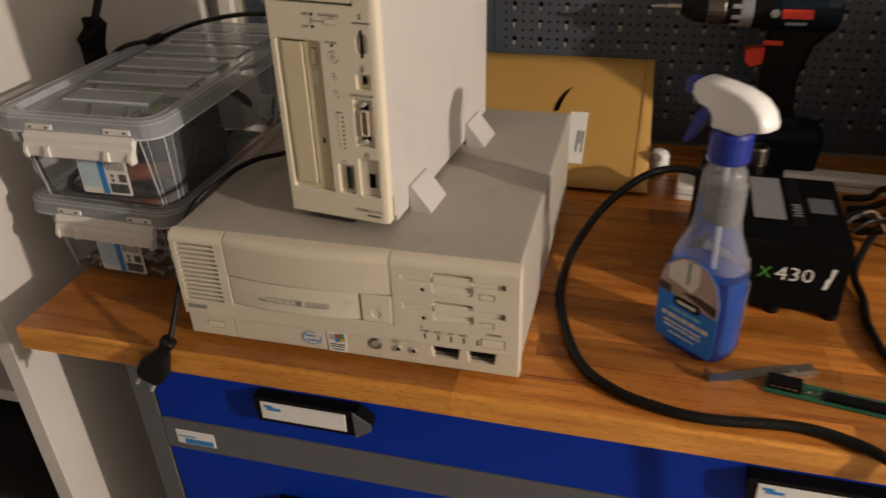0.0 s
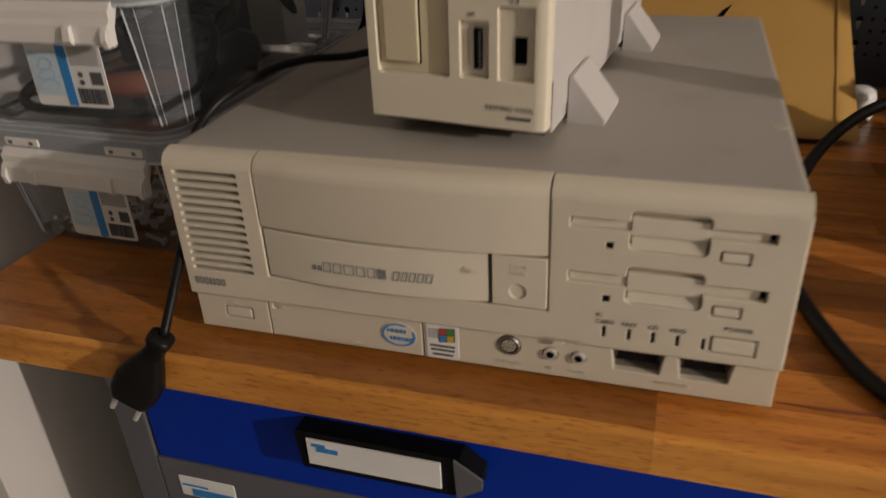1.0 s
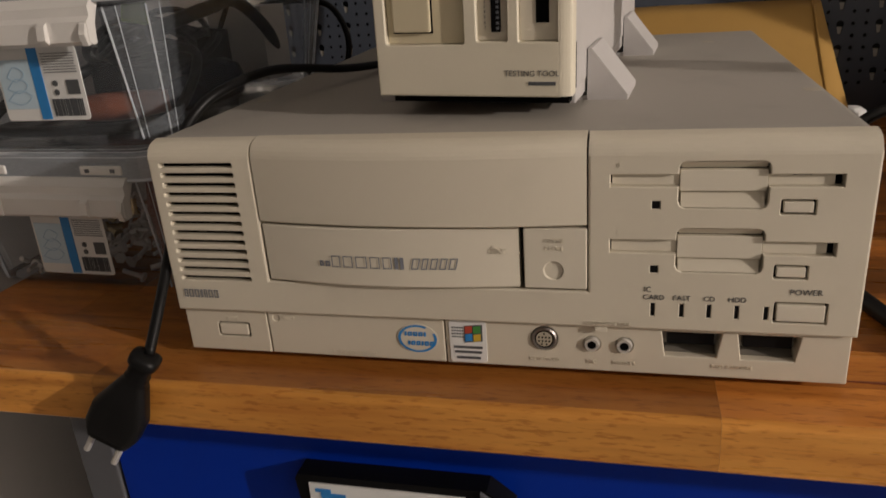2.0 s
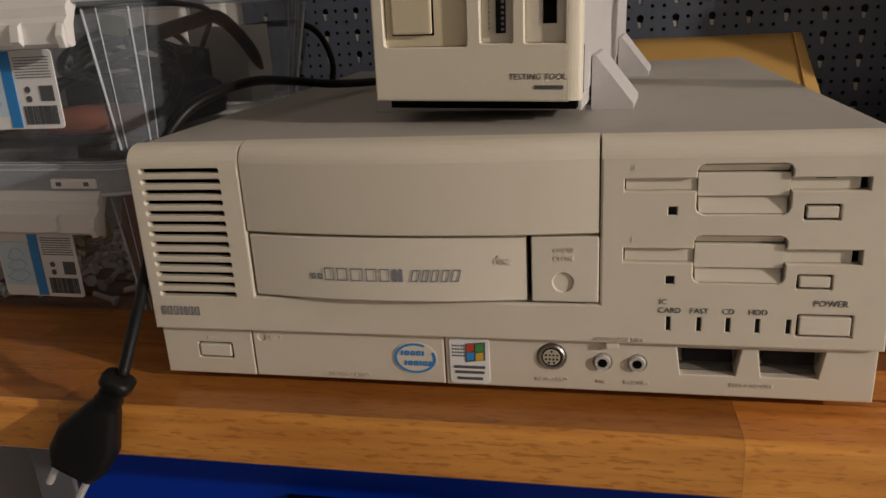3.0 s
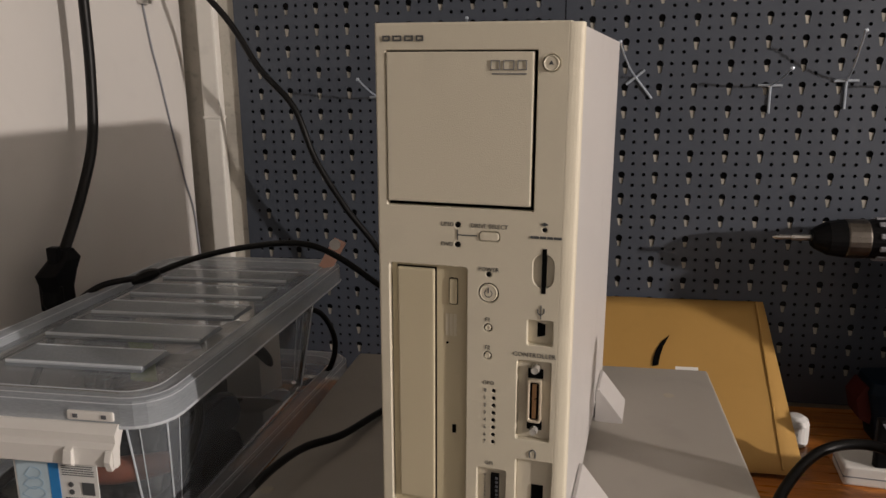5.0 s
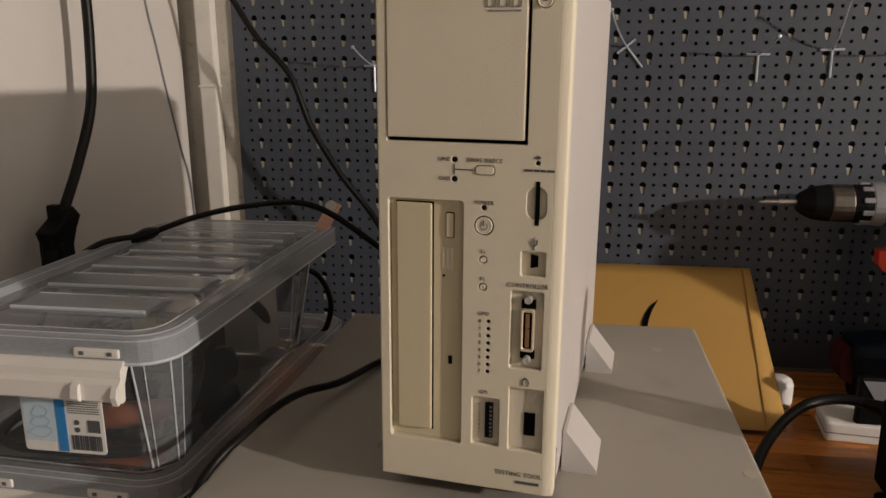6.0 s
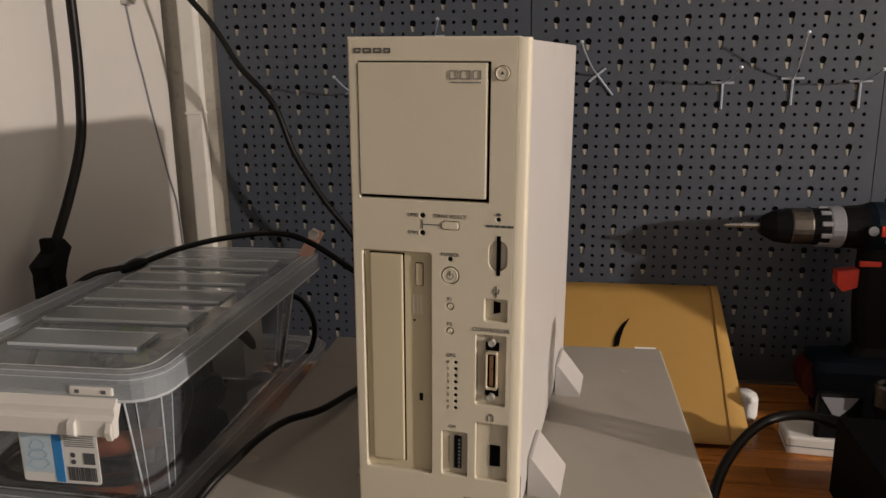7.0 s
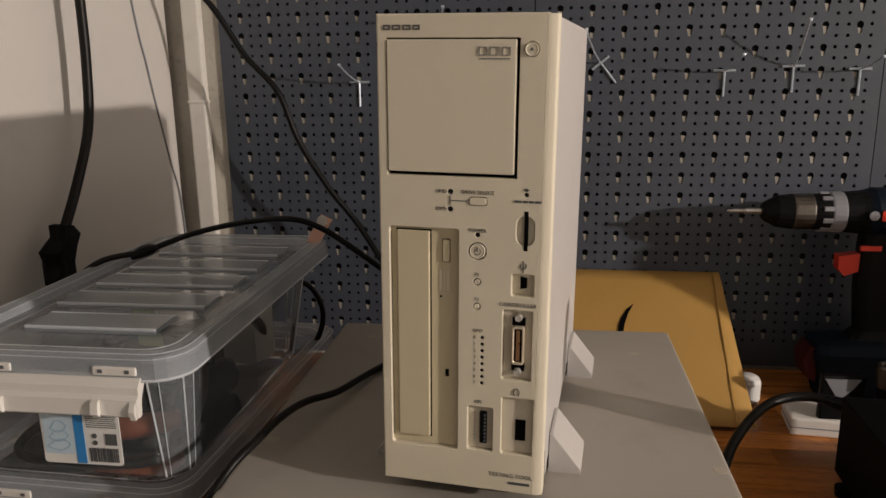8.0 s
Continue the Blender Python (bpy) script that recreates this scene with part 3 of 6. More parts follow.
def desktop():
    t = thing("desktop_computer", 0.198, 0.21, ZB, label="beige vintage desktop computer with two floppy slots and a disc tray", category="computer")
    cov = BM()
    box(cov, 0.0015, 0.3935, 0.0145, 0.435, 0.905, ZT, 0.004, 3)
    part("top_cover", cov, M_COVER, t, "grey-beige painted steel cover")
    part("base", bx(0.004, 0.391, 0.024, 0.430, 0.8918, 0.9045, 0.001), M_BEIGE, t)
    for fx in (0.03, 0.365):
        for fy in (0.05, 0.38):
            part("foot", lathe(BM(), [(0, 0.009), (0.0070, 0.010)], (fx, fy, ZB)), M_BLACK, t, "black rubber foot")
    # front bezel with its slots
    outer = [(0, 0.922), (0.395, 0.922), (0.395, 1.0215), (0.2577, 1.0215), (0.2577, 0.9437), (0.0663, 0.9437), (0.0663, 1.0215), (0, 1.0215)]
    slots = [1.0165 - 0.00602 * k for k in range(13)]
    holes = [(R(0.0072, 0.0545, z - 0.0014, z + 0.0014, 0.0009, 2), 0.0046, False) for z in slots]
    fl = ((1.0038, 1.0102, 0.9922, 1.0170), (0.9672, 0.9746, 0.9567, 0.9814))
    holes += [(floppy_loop(*f), 0.0062, True) for f in fl]
    eject = ((0.3518, 0.3682, 0.9893, 0.9973), (0.3514, 0.3678, 0.9542, 0.9620))
    leds = ((0.290, 0.294, 0.992, 0.996), (0.290, 0.294, 0.956, 0.960))
    bars = [(x - 0.0010, x + 0.0010, 0.9305, 0.938) for x in (0.292, 0.307, 0.321, 0.335, 0.3495)]
    power = (0.3532, 0.3792, 0.9290, 0.9411)
    holes += [(R(*e, 0.0006, 1), 0.004, True) for e in (*eject, power)]
    holes += [(R(*e), 0.0012, True) for e in (*leds, *bars)]
    b = sheet(BM(), outer, holes, 0.0, 0.0145)
    for x0, x1 in ((0.0006, 0.0660), (0.2580, 0.3944)):
        prism(b, [(0.0, 1.0203), (0.0003, 1.0220), (0.0011, 1.0240), (0.0024, 1.0260), (0.0044, 1.0278), (0.0072, 1.0292), (0.0105, 1.0299), (0.0142, 1.0302), (0.0142, 1.0203)], x0, x1, "x")
    part("front_bezel", b, M_BEIGE, t, "matt beige moulded plastic bezel")
    part("vent_backing", bx(0.004, 0.060, 0.0100, 0.0140, 0.940, 1.0195), M_HOLE, t)
    # middle: cover, tray door, button
    part("drive_cover", bulge(BM(), 0.0672, 0.2568, [(0.0008, 0.9822), (0.0, 0.983), (0.0, 1.0205), (0.0004, 1.0225), (0.0013, 1.0247), (0.0030, 1.0268), (0.0055, 1.0286), (0.0095, 1.0300), (0.0142, 1.0306), (0.0142, 0.9822)], 0.0072), M_BEIGE, t, smooth=False)
    part("tray_door", bulge(BM(), 0.0680, 0.2203, [(0.0010, 0.9450), (0.0004, 0.9458), (0.0004, 0.9800), (0.0010, 0.9806), (0.0120, 0.9806), (0.0120, 0.9450)], 0.0062), M_BEIGE2, t, "beige disc tray door")
    bt = sheet(BM(), R(0.2228, 0.2570, 0.9452, 0.9806, 0.0008, 2), [(C(0.239, 0.956, 0.0052), 0.0011, True)], -0.0008, 0.012, 0.0006)
    part("open_button", bt, M_BEIGE2, t, "square open and close button with a thumb dimple")
    part("gap_filler", bx(0.0667, 0.2573, 0.0128, 0.0142, 0.9440, 1.018), M_HOLE, t)
    for (zs0, zs1, zc0, zc1), e, q in zip(fl, eject, leds):
        zt, zb_ = zs1 + 0.0021, zs0 - 0.0028
        part("floppy_flap", bx(0.3034, 0.3452, 0.0022, 0.0060, zb_, zt, 0.0004), M_BEIGE2, t, "beige floppy drive flap")
        part("slot_shutter", bx(0.2698, 0.3030, 0.0034, 0.0060, zs0 + 0.0002, zs1 - 0.0002), M_BEIGE2, t)
        part("slot_shutter", bx(0.3456, 0.3758, 0.0034, 0.0060, zs0 + 0.0002, zs1 - 0.0002), M_BEIGE2, t)
        for z0, z1, h in ((zc0 + 0.0004, zb_ - 0.0006, -1), (zt + 0.0006, zc1 - 0.0004, 1)):
            lip = [(0.0010, z0), (0.0058, z0), (0.0058, z1), (0.0044, z1)] if h < 0 else [(0.0044, z0), (0.0058, z0), (0.0058, z1), (0.0010, z1)]
            part("finger_scoop", prism(BM(), lip, 0.3042, 0.3444, "x"), M_BEIGE, t)
        for g in ((0.3032, 0.3454, 0.0052, 0.0061, zb_ - 0.0005, zb_), (0.3032, 0.3454, 0.0052, 0.0061, zt, zt + 0.0005), (0.3760, 0.3790, 0.0050, 0.0061, zs0 + 0.0004, zs1 - 0.0004), (0.2691, 0.2697, 0.0050, 0.0061, zs0 + 0.0004, zs1 - 0.0004), (0.356, 0.365, 0.0028, 0.0034, zs1 - 0.0009, zs1 - 0.0003)):
            part("slot_gap", bx(*g), M_HOLE, t)
        part("eject_button", bx(e[0] + 0.0012, e[1] - 0.0013, -0.0004, 0.0033, e[2] + 0.0014, e[3] - 0.0011, 0.0005), M_BEIGE2, t)
        part("drive_lamp", bx(q[0], q[1], 0.0004, 0.0011, q[2], q[3]), M_BLACK, t, "unlit drive lamp")
    for e in (*eject, power):
        part("button_gap", bx(e[0] + 0.0001, e[1] - 0.0001, 0.0034, 0.0039, e[2] + 0.0001, e[3] - 0.0001), M_HOLE, t)
    part("button_gap", bx(0.0233, 0.0451, 0.0068, 0.0071, 0.9021, 0.9119), M_HOLE, t)
    part("power_button", bx(power[0] + 0.0012, power[1] - 0.0013, -0.0006, 0.0033, power[2] + 0.0014, power[3] - 0.0011, 0.0006), M_BEIGE2, t)
    for q in bars:
        part("status_lamp", bx(q[0], q[1], 0.0004, 0.0011, q[2], q[3]), M_BLACK, t, "unlit status lamp")
    # lower strip, set back a little
    Y = 0.0042
    part("lower_bezel", sheet(BM(), R(0.0012, 0.0582, 0.8916, 0.9218), [(R(0.0232, 0.0452, 0.902, 0.912, 0.0008, 1), 0.003, True)], Y, 0.016, 0.0008), M_BEIGE, t)
    lo = sheet(BM(), R(0.1738, 0.3938, 0.8916, 0.9218), [(C(0.2325, 0.911, 0.0078), 0.008, True), (C(0.2595, 0.909, 0.0050), 0.0016, True), (C(0.2775, 0.909, 0.0050), 0.0016, True),
          (port_loop(0.2975), 0.015, True), (port_loop(0.3375), 0.015, True)], Y, 0.016, 0.0008)
    part("lower_bezel", lo, M_BEIGE, t)
    part("card_door", sheet(BM(), R(0.0590, 0.1730, 0.8918, 0.9216), [(C(0.0645, 0.9165, 0.0022), 0.0006, True)], Y, 0.015, 0.0007), M_BEIGE, t, "flush beige memory card door")
    part("seam_filler", bx(0.0020, 0.3930, Y + 0.0150, Y + 0.0156, 0.893, 0.921), M_HOLE, t)
    part("reset_button", bx(0.0244, 0.0440, Y - 0.0004, Y + 0.0025, 0.9033, 0.9109, 0.0006), M_BEIGE2, t)
    part("volume_slider", bx(0.2612, 0.2680, 0.0005, 0.0040, 0.9188, 0.9216, 0.0004), M_BEIGE2, t)
    part("overhang_gap", bx(0.002, 0.393, 0.0062, 0.013, 0.9219, 0.9223), M_HOLE, t)
    d = part("keyboard_socket", lathe(BM(), [(Y + 0.0005, 0.0052), (Y - 0.0010, 0.0056), (Y - 0.0012, 0.0066), (Y - 0.0004, 0.0074), (Y + 0.006, 0.0076)], (0.2325, 0, 0.911), "y"), M_STEELD, t, "round metal keyboard socket")
    part("socket_collar", lathe(BM(), [(Y - 0.0006, 0.0056), (Y - 0.0006, 0.0050), (Y + 0.004, 0.0050)], (0.2325, 0, 0.911), "y"), M_BLACK, d)
    part("socket_face", lathe(BM(), [(Y - 0.0009, 0.0047), (Y + 0.004, 0.0047)], (0.2325, 0, 0.911), "y"), M_SOCKET, d, "pale plastic face with pin holes")
    pins = BM()
    for ux, uz in ((-0.0030, 0.0012), (-0.0010, 0.0012), (0.0010, 0.0012), (0.0030, 0.0012), (-0.0030, -0.0012), (-0.0010, -0.0012), (0.0010, -0.0012), (0.0030, -0.0012), (-0.0014, -0.0032), (0.0014, -0.0032), (0.0, 0.0034)):
        lathe(pins, [(Y - 0.0011, 0.0006), (Y - 0.0008, 0.0006)], (0.2325 + ux, 0, 0.911 + uz), "y", 8)
    part("pin_holes", pins, M_HOLE, d)
    for jx in (0.2595, 0.2775):
        j = part("audio_jack", lathe(BM(), [(Y + 0.0002, 0.0024), (Y - 0.0018, 0.0026), (Y - 0.0018, 0.0040), (Y + 0.0006, 0.0047), (Y + 0.0015, 0.0047)], (jx, 0, 0.909), "y"), M_NICKEL, t, "small metal audio jack")
        part("jack_hole", lathe(BM(), [(Y - 0.0019, 0.0023), (Y, 0.0023)], (jx, 0, 0.909), "y", 12), M_HOLE, j)
    for px in (0.2975, 0.3375):
        g = part("game_port", bx(px + 0.0003, px + 0.0316, Y + 0.0125, Y + 0.0148, 0.9038, 0.9185), M_HOLE, t, "recessed nine-pin game port")
        part("port_ramp", prism(BM(), [(Y + 0.0050, 0.9040), (Y + 0.0124, 0.9040), (Y + 0.0124, 0.9072)], px + 0.0024, px + 0.0292, "x"), M_PORT, g)
        part("port_shell", bx(px + 0.0032, px + 0.0284, Y + 0.0045, Y + 0.0124, 0.9092, 0.9180, 0.0006), M_BLACK, g)
    # stickers
    ov = BM()
    prism(ov, [(0.1562 + 0.0128 * math.cos(a), 0.907 + 0.0098 * math.sin(a)) for a in (2 * math.pi * k / 32 for k in range(32))], Y - 0.0004, Y + 0.0002)
    s = part("oval_sticker", ov, M_BEIGE2, t, "oval white and blue sticker")
    rg = BM()
    for k in range(34):
        a0, a1 = radians(60 + k * 9.6), radians(60 + (k + 1) * 9.6)
        w = 0.0016
        vs = [rg.verts.new((0.1562 + (0.0121 - e) * math.cos(a), Y - 0.0006, 0.907 + (0.0092 - e * 0.8) * math.sin(a))) for a, e in ((a0, 0), (a1, 0), (a1, w), (a0, w))]
        rg.faces.new(vs)
    letter_blocks(rg, (0.5, 1, 1, 1, 0.5), 0.1482, 0.1615, 0.9088, 0.9116, Y - 0.0003, 0.1, 0.0010)
    letter_blocks(rg, (0.5, 1, 1, 0.5, 1, 1), 0.1500, 0.1660, 0.9026, 0.9054, Y - 0.0003, 0.1, 0.0010)
    part("sticker_print", rg, M_LBLUE, s)
    s = part("square_sticker", plate(BM(), (0.1762, 0.1985, 0.8928, 0.9205), y=Y - 0.0005, t=0.0006, r=0.002, c=0.0001), M_PAPER, t, "white sticker with a four-colour waving flag")
    for k, (col, fx, fz) in enumerate(((M_RED, 0, 1), (M_GREEN, 1, 1), (M_LBLUE, 0, 0), (M_YELLOW, 1, 0))):
        fb = BM()
        x0, z0 = 0.1858 + fx * 0.0050, 0.9070 + fz * 0.0053
        prism(fb, [(x0, z0), (x0 + 0.0043, z0 + 0.0007), (x0 + 0.0044, z0 + 0.0053), (x0 + 0.0001, z0 + 0.0046)], Y - 0.0011, Y - 0.0008)
        part("flag_quarter", fb, col, s)
    tr = BM()
    prism(tr, [(0.1852, 0.9060), (0.1962, 0.9074), (0.1964, 0.9184), (0.1854, 0.9172)], Y - 0.0008, Y - 0.0005)
    for k in range(4):
        for q in range(5):
            box(tr, 0.1778 + q * 0.0015, 0.1778 + q * 0.0015 + 0.0010, Y - 0.0008, Y - 0.0005, 0.9094 + k * 0.0020, 0.9094 + k * 0.0020 + 0.0008)
    box(tr, 0.1785, 0.1960, Y - 0.0008, Y - 0.0005, 0.9022, 0.9038)
    box(tr, 0.1790, 0.1955, Y - 0.0008, Y - 0.0005, 0.8990, 0.9006)
    box(tr, 0.1800, 0.1945, Y - 0.0008, Y - 0.0005, 0.8952, 0.8968)
    part("sticker_print", tr, M_INK, s)
    # logos as blocks, words as words
    lg = letter_blocks(BM(), (0.8, 1, 1, 0.5, 0.7, 1, 1), 0.0068, 0.0305, 0.9312, 0.9366, -0.0001, 0.0, 0.0007)
    part("maker_logo", lg, M_LOGO, t)
    lg = letter_blocks(BM(), (0.6, 0.8), 0.1035, 0.1100, 0.9570, 0.9602, -0.0030, 0.0, 0.0008)
    letter_blocks(lg, (1, 1.1, 1.3, 1.1, 1), 0.1112, 0.1480, 0.9566, 0.9638, -0.0034, 0.0, 0.0006)
    letter_blocks(lg, (0.7, 0.7), 0.1497, 0.1552, 0.9566, 0.9638, -0.0036, 0.0, 0.0012)
    letter_blocks(lg, (1, 0.8, 0.9, 0.9, 1), 0.1590, 0.1850, 0.9566, 0.9634, -0.0034, 0.25, 0.0007)
    for v in lg.verts:
        v.co.y = 0.0001 - 0.0062 * (1 - ((v.co.x - 0.14415) / 0.07615) ** 2) - (0.0002 if v.co.y < -0.0032 else 0)
    part("model_logo", lg, M_INKB, t)
    for w, x in (("CARD", 0.2925), ("FAST", 0.307), ("CD", 0.321), ("HDD", 0.335)):
        lettering(w, 0.0042, x, -0.0002, 0.9416, M_INK, t)
    lettering("IC", 0.0042, 0.2892, -0.0002, 0.9462, M_INK, t)
    lettering("POWER", 0.0046, 0.368, -0.0002, 0.9470, M_INK, t)
    lettering("0", 0.0040, 0.2730, -0.0002, 1.0155, M_BEIGE2, t)
    lettering("1", 0.0040, 0.2730, -0.0002, 0.9790, M_BEIGE2, t)
    lettering("OPEN/", 0.0036, 0.2395, -0.0010, 0.9735, M_BEIGE2, t, thick=0.0002)
    lettering("CLOSE", 0.0036, 0.2395, -0.0010, 0.9690, M_BEIGE2, t, thick=0.0002)
    lettering("disc", 0.0072, 0.2085, -0.0022, 0.9680, M_BEIGE2, t, thick=0.0002)
    lettering("RESET", 0.0030, 0.0342, Y - 0.0002, 0.9150, M_BEIGE2, t, thick=0.0002)
    lettering("EJECT", 0.0030, 0.0735, Y - 0.0002, 0.9165, M_BEIGE2, t, thick=0.0002)
    lettering("IC MEMORY CARD", 0.0034, 0.1150, Y - 0.0002, 0.8950, M_BEIGE2, t, thick=0.0002)
    lettering("KEYBOARD", 0.0034, 0.2325, Y - 0.0002, 0.8975, M_BEIGE2, t, thick=0.0002)
    lettering("MIC", 0.0034, 0.2595, Y - 0.0002, 0.8975, M_BEIGE2, t, thick=0.0002)
    lettering("PHONES", 0.0034, 0.2775, Y - 0.0002, 0.8975, M_BEIGE2, t, thick=0.0002)
    lettering("PAD & MOUSE", 0.0034, 0.3355, Y - 0.0002, 0.8985, M_BEIGE2, t, thick=0.0002)
    lettering("MIN VOLUME MAX", 0.0030, 0.2680, -0.0002, 0.9245, M_BEIGE2, t, thick=0.0002)
    # faint round scars on the cover
    for fx, fy in ((0.017, 0.127), (0.385, 0.115), (0.045, 0.385), (0.345, 0.36)):
        part("foot_mark", lathe(BM(), [(0, 0.0055), (0.0003, 0.005)], (fx, fy, ZT)), M_BEIGED, t, "faint round scuff")
    return t


M_PORT = mat("dark_port_moulding", (0.135, 0.122, 0.10), 0.6, var=0.1)
M_SOCKET = mat("pale_socket_plastic", (0.42, 0.38, 0.29), 0.5, var=0.05)
M_SHELLG = mat("pale_gold_plate", (0.72, 0.63, 0.49), 0.32, 0.35, var=0.1, scale=60)
M_RED = mat("print_red", (0.42, 0.06, 0.03), 0.5, var=0.05)
M_GREEN = mat("print_green", (0.06, 0.24, 0.05), 0.5, var=0.05)
M_YELLOW = mat("print_yellow", (0.55, 0.36, 0.03), 0.5, var=0.05)
M_INKB = mat("blue_grey_print", (0.17, 0.18, 0.21), 0.6, var=0.1)
M_BEIGED = mat("raised_beige_print", (0.41, 0.37, 0.295), 0.6, var=0.05)
M_COPPER = mat("gold_contacts", (0.70, 0.42, 0.22), 0.3, 1.0, var=0.1, scale=60)
desktop()


# ---- tower computer standing on it ----
def tower():
    t = thing("tower_computer", 0.1306, 0.0541, ZT + 0.0052, -5.9, label="narrow cream tower unit with a square door and a disc drive", category="computer")
    # it stands a little askew on its feet
    t.matrix_world = WM[t] = pose(0.1306, 0.0541, ZT + 0.0052, 0.82, 1.09, -5.9)
    L = dict(local=True)
    W, V0, V1 = 0.1185, 0.0096, 0.346
    umd = (0.0064, 0.0946, 0.2413, 0.3309)
    rec = (0.0070, 0.0560, 0.0397, 0.2054)
    usb, ctl, gpi, hp = (0.0928, 0.1080, 0.1606, 0.1764), (0.0874, 0.1078, 0.0987, 0.1505), (0.0634, 0.0817, 0.0412, 0.0755), (0.0879, 0.1116, 0.0408, 0.0850)
    dots = [(0.050, 0.2312, 0.0018), (0.050, 0.2192, 0.0018), (0.1012, 0.231, 0.0014), (0.069, 0.2022, 0.0016)] + [(0.0732, 0.1285 - 0.0049 * k, 0.0012) for k in range(8)]
    holes = [(R(*umd, 0.0008, 2), 0.006, True), (R(*rec, 0.002, 3), 0.0055, True)]
    holes += [(R(*q, 0.0012, 2), 0.0042, True) for q in (usb, ctl, gpi, hp)]
    holes += [(C(x, z, r, 3), 0.0012, True) for x, z, r in dots]
    holes += [(C(0.1020, 0.3238, 0.0048), 0.003, True), (C(0.069, 0.1908, 0.0062), 0.003, True), (C(0.069, 0.169, 0.0026), 0.002, True), (C(0.069, 0.1512, 0.0026), 0.002, True)]
    holes += [(R(0.0628, 0.0752, 0.2222, 0.2282, 0.002, 3), 0.003, True), (R(0.0952, 0.1072, 0.1965, 0.2165, 0.0058, 5), 0.0018, True)]
    fb = sheet(BM(), R(0, W - 0.0066, V0, V1), holes, 0.0, 0.0125, 0.0012)
    # broad rounded edge along one side
    edge = [(W - 0.0072, 0.0), (W - 0.0064, 0.00005), (W - 0.0048, 0.0003), (W - 0.0030, 0.0008), (W - 0.0014, 0.0014), (W - 0.0005, 0.0020), (W, 0.0029), (W, 0.0125), (W - 0.0072, 0.0125)]
    prism(fb, edge, V0 + 0.0006, V1 - 0.0006, "z")
    part("front_bezel", fb, M_CREAM, t, "cream moulded front with recessed sockets", **L)
    d = part("square_door", bx(umd[0] + 0.0006, umd[1] - 0.0021, -0.0006, 0.0050, umd[2] + 0.0026, umd[3] - 0.0009, 0.0008), M_CREAM, t, "square cream flap door", **L)
    part("door_gap", bx(umd[0] + 0.0002, umd[1] - 0.0002, 0.0042, 0.0058, umd[2] + 0.0002, umd[3] - 0.0002), M_HOLE, t, **L)
    lb = letter_blocks(BM(), (1, 1.15, 1), 0.0685, 0.0888, 0.3200, 0.3253, -0.0008, 0.0, 0.0005)
    box(lb, 0.0694, 0.0886, -0.0010, -0.0006, 0.3176, 0.3184)
    part("format_logo", lb, M_LOGO, t, **L)
    part("maker_logo", letter_blocks(BM(), (1, 1.2, 1.2, 1), 0.0050, 0.0295, 0.3358, 0.3390, -0.0001, 0.0, 0.0011), M_INKT, t, **L)
    e = part("eject_button", lathe(BM(), [(-0.0010, 0.0034), (-0.0014, 0.0040), (0.0, 0.0043), (0.0028, 0.0043)], (0.1020, 0, 0.3238), "y"), M_CREAM, t, "round eject button", **L)
    part("eject_mark", prism(BM(), [(0.1006, 0.3230), (0.1034, 0.3230), (0.1020, 0.3252)], -0.0012, -0.0008), M_INK, e, **L)
    for x, z, r in dots:
        part("lamp", lathe(BM(), [(0.0, r * 0.55), (0.0004, r * 0.96), (0.0011, r * 0.96)], (x, 0, z), "y", 12), M_BLACK, t, "unlit dark lamp", **L)
    ln = BM()
    box(ln, 0.0497, 0.0503, -0.0004, 0.0002, 0.2222, 0.2284)
    box(ln, 0.0504, 0.0618, -0.0004, 0.0002, 0.2249, 0.2255)
    part("bracket_print", ln, M_INK, t, **L)
    part("select_button", sheet(BM(), R(0.0633, 0.0747, 0.2227, 0.2277, 0.0016, 3), [], -0.0008, 0.0035, 0.0005), M_CREAM, t, **L)
    part("select_gap", sheet(BM(), R(0.0628, 0.0752, 0.2222, 0.2282, 0.002, 3), [], 0.0022, 0.0006, 0.0001), M_HOLE, t, **L)
    for x, z, r in ((0.069, 0.1908, 0.0062), (0.069, 0.169, 0.0026), (0.069, 0.1512, 0.0026)):
        part("button_gap", lathe(BM(), [(0.0016, r * 0.99), (0.0019, r * 0.99)], (x, 0, z), "y"), M_HOLE, t, **L)
        part("power_button" if r > 0.005 else "function_button", lathe(BM(), [(0.0001, r - 0.0016), (-0.0002, r - 0.0012), (0.0003, r - 0.00075), (0.0015, r - 0.00075)], (x, 0, z), "y"), M_CREAM, t, **L)
    pm = BM()
    for k in range(14):
        a0, a1 = radians(125 + k * 20.7), radians(125 + (k + 1) * 20.7)
        pm.faces.new([pm.verts.new((0.069 + q * math.cos(a), -0.0004, 0.1906 + q * math.sin(a))) for a, q in ((a0, 0.0025), (a1, 0.0025), (a1, 0.0020), (a0, 0.0020))])
    box(pm, 0.0687, 0.0693, -0.0004, 0.0, 0.1908, 0.1940)
    part("power_symbol", pm, M_INK, t, **L)
    part("card_slot", bx(0.1004, 0.1030, -0.0003, 0.0016, 0.1930, 0.2200), M_HOLE, t, "narrow dark memory card slot", **L)
    # disc drive
    dr = part("disc_drive", bx(rec[0] + 0.0004, rec[1] - 0.0004, 0.0040, 0.0054, rec[2] + 0.0004, rec[3] - 0.0004), M_CREAM2, t, "yellowed disc drive standing upright", **L)
    part("tray_gap", bx(0.0110, 0.0360, 0.0036, 0.0040, 0.0460, 0.2034), M_HOLE, dr, **L)
    part("tray_door", bx(0.0116, 0.0353, 0.0008, 0.0036, 0.0468, 0.2028, 0.0012), M_CREAM2, dr, **L)
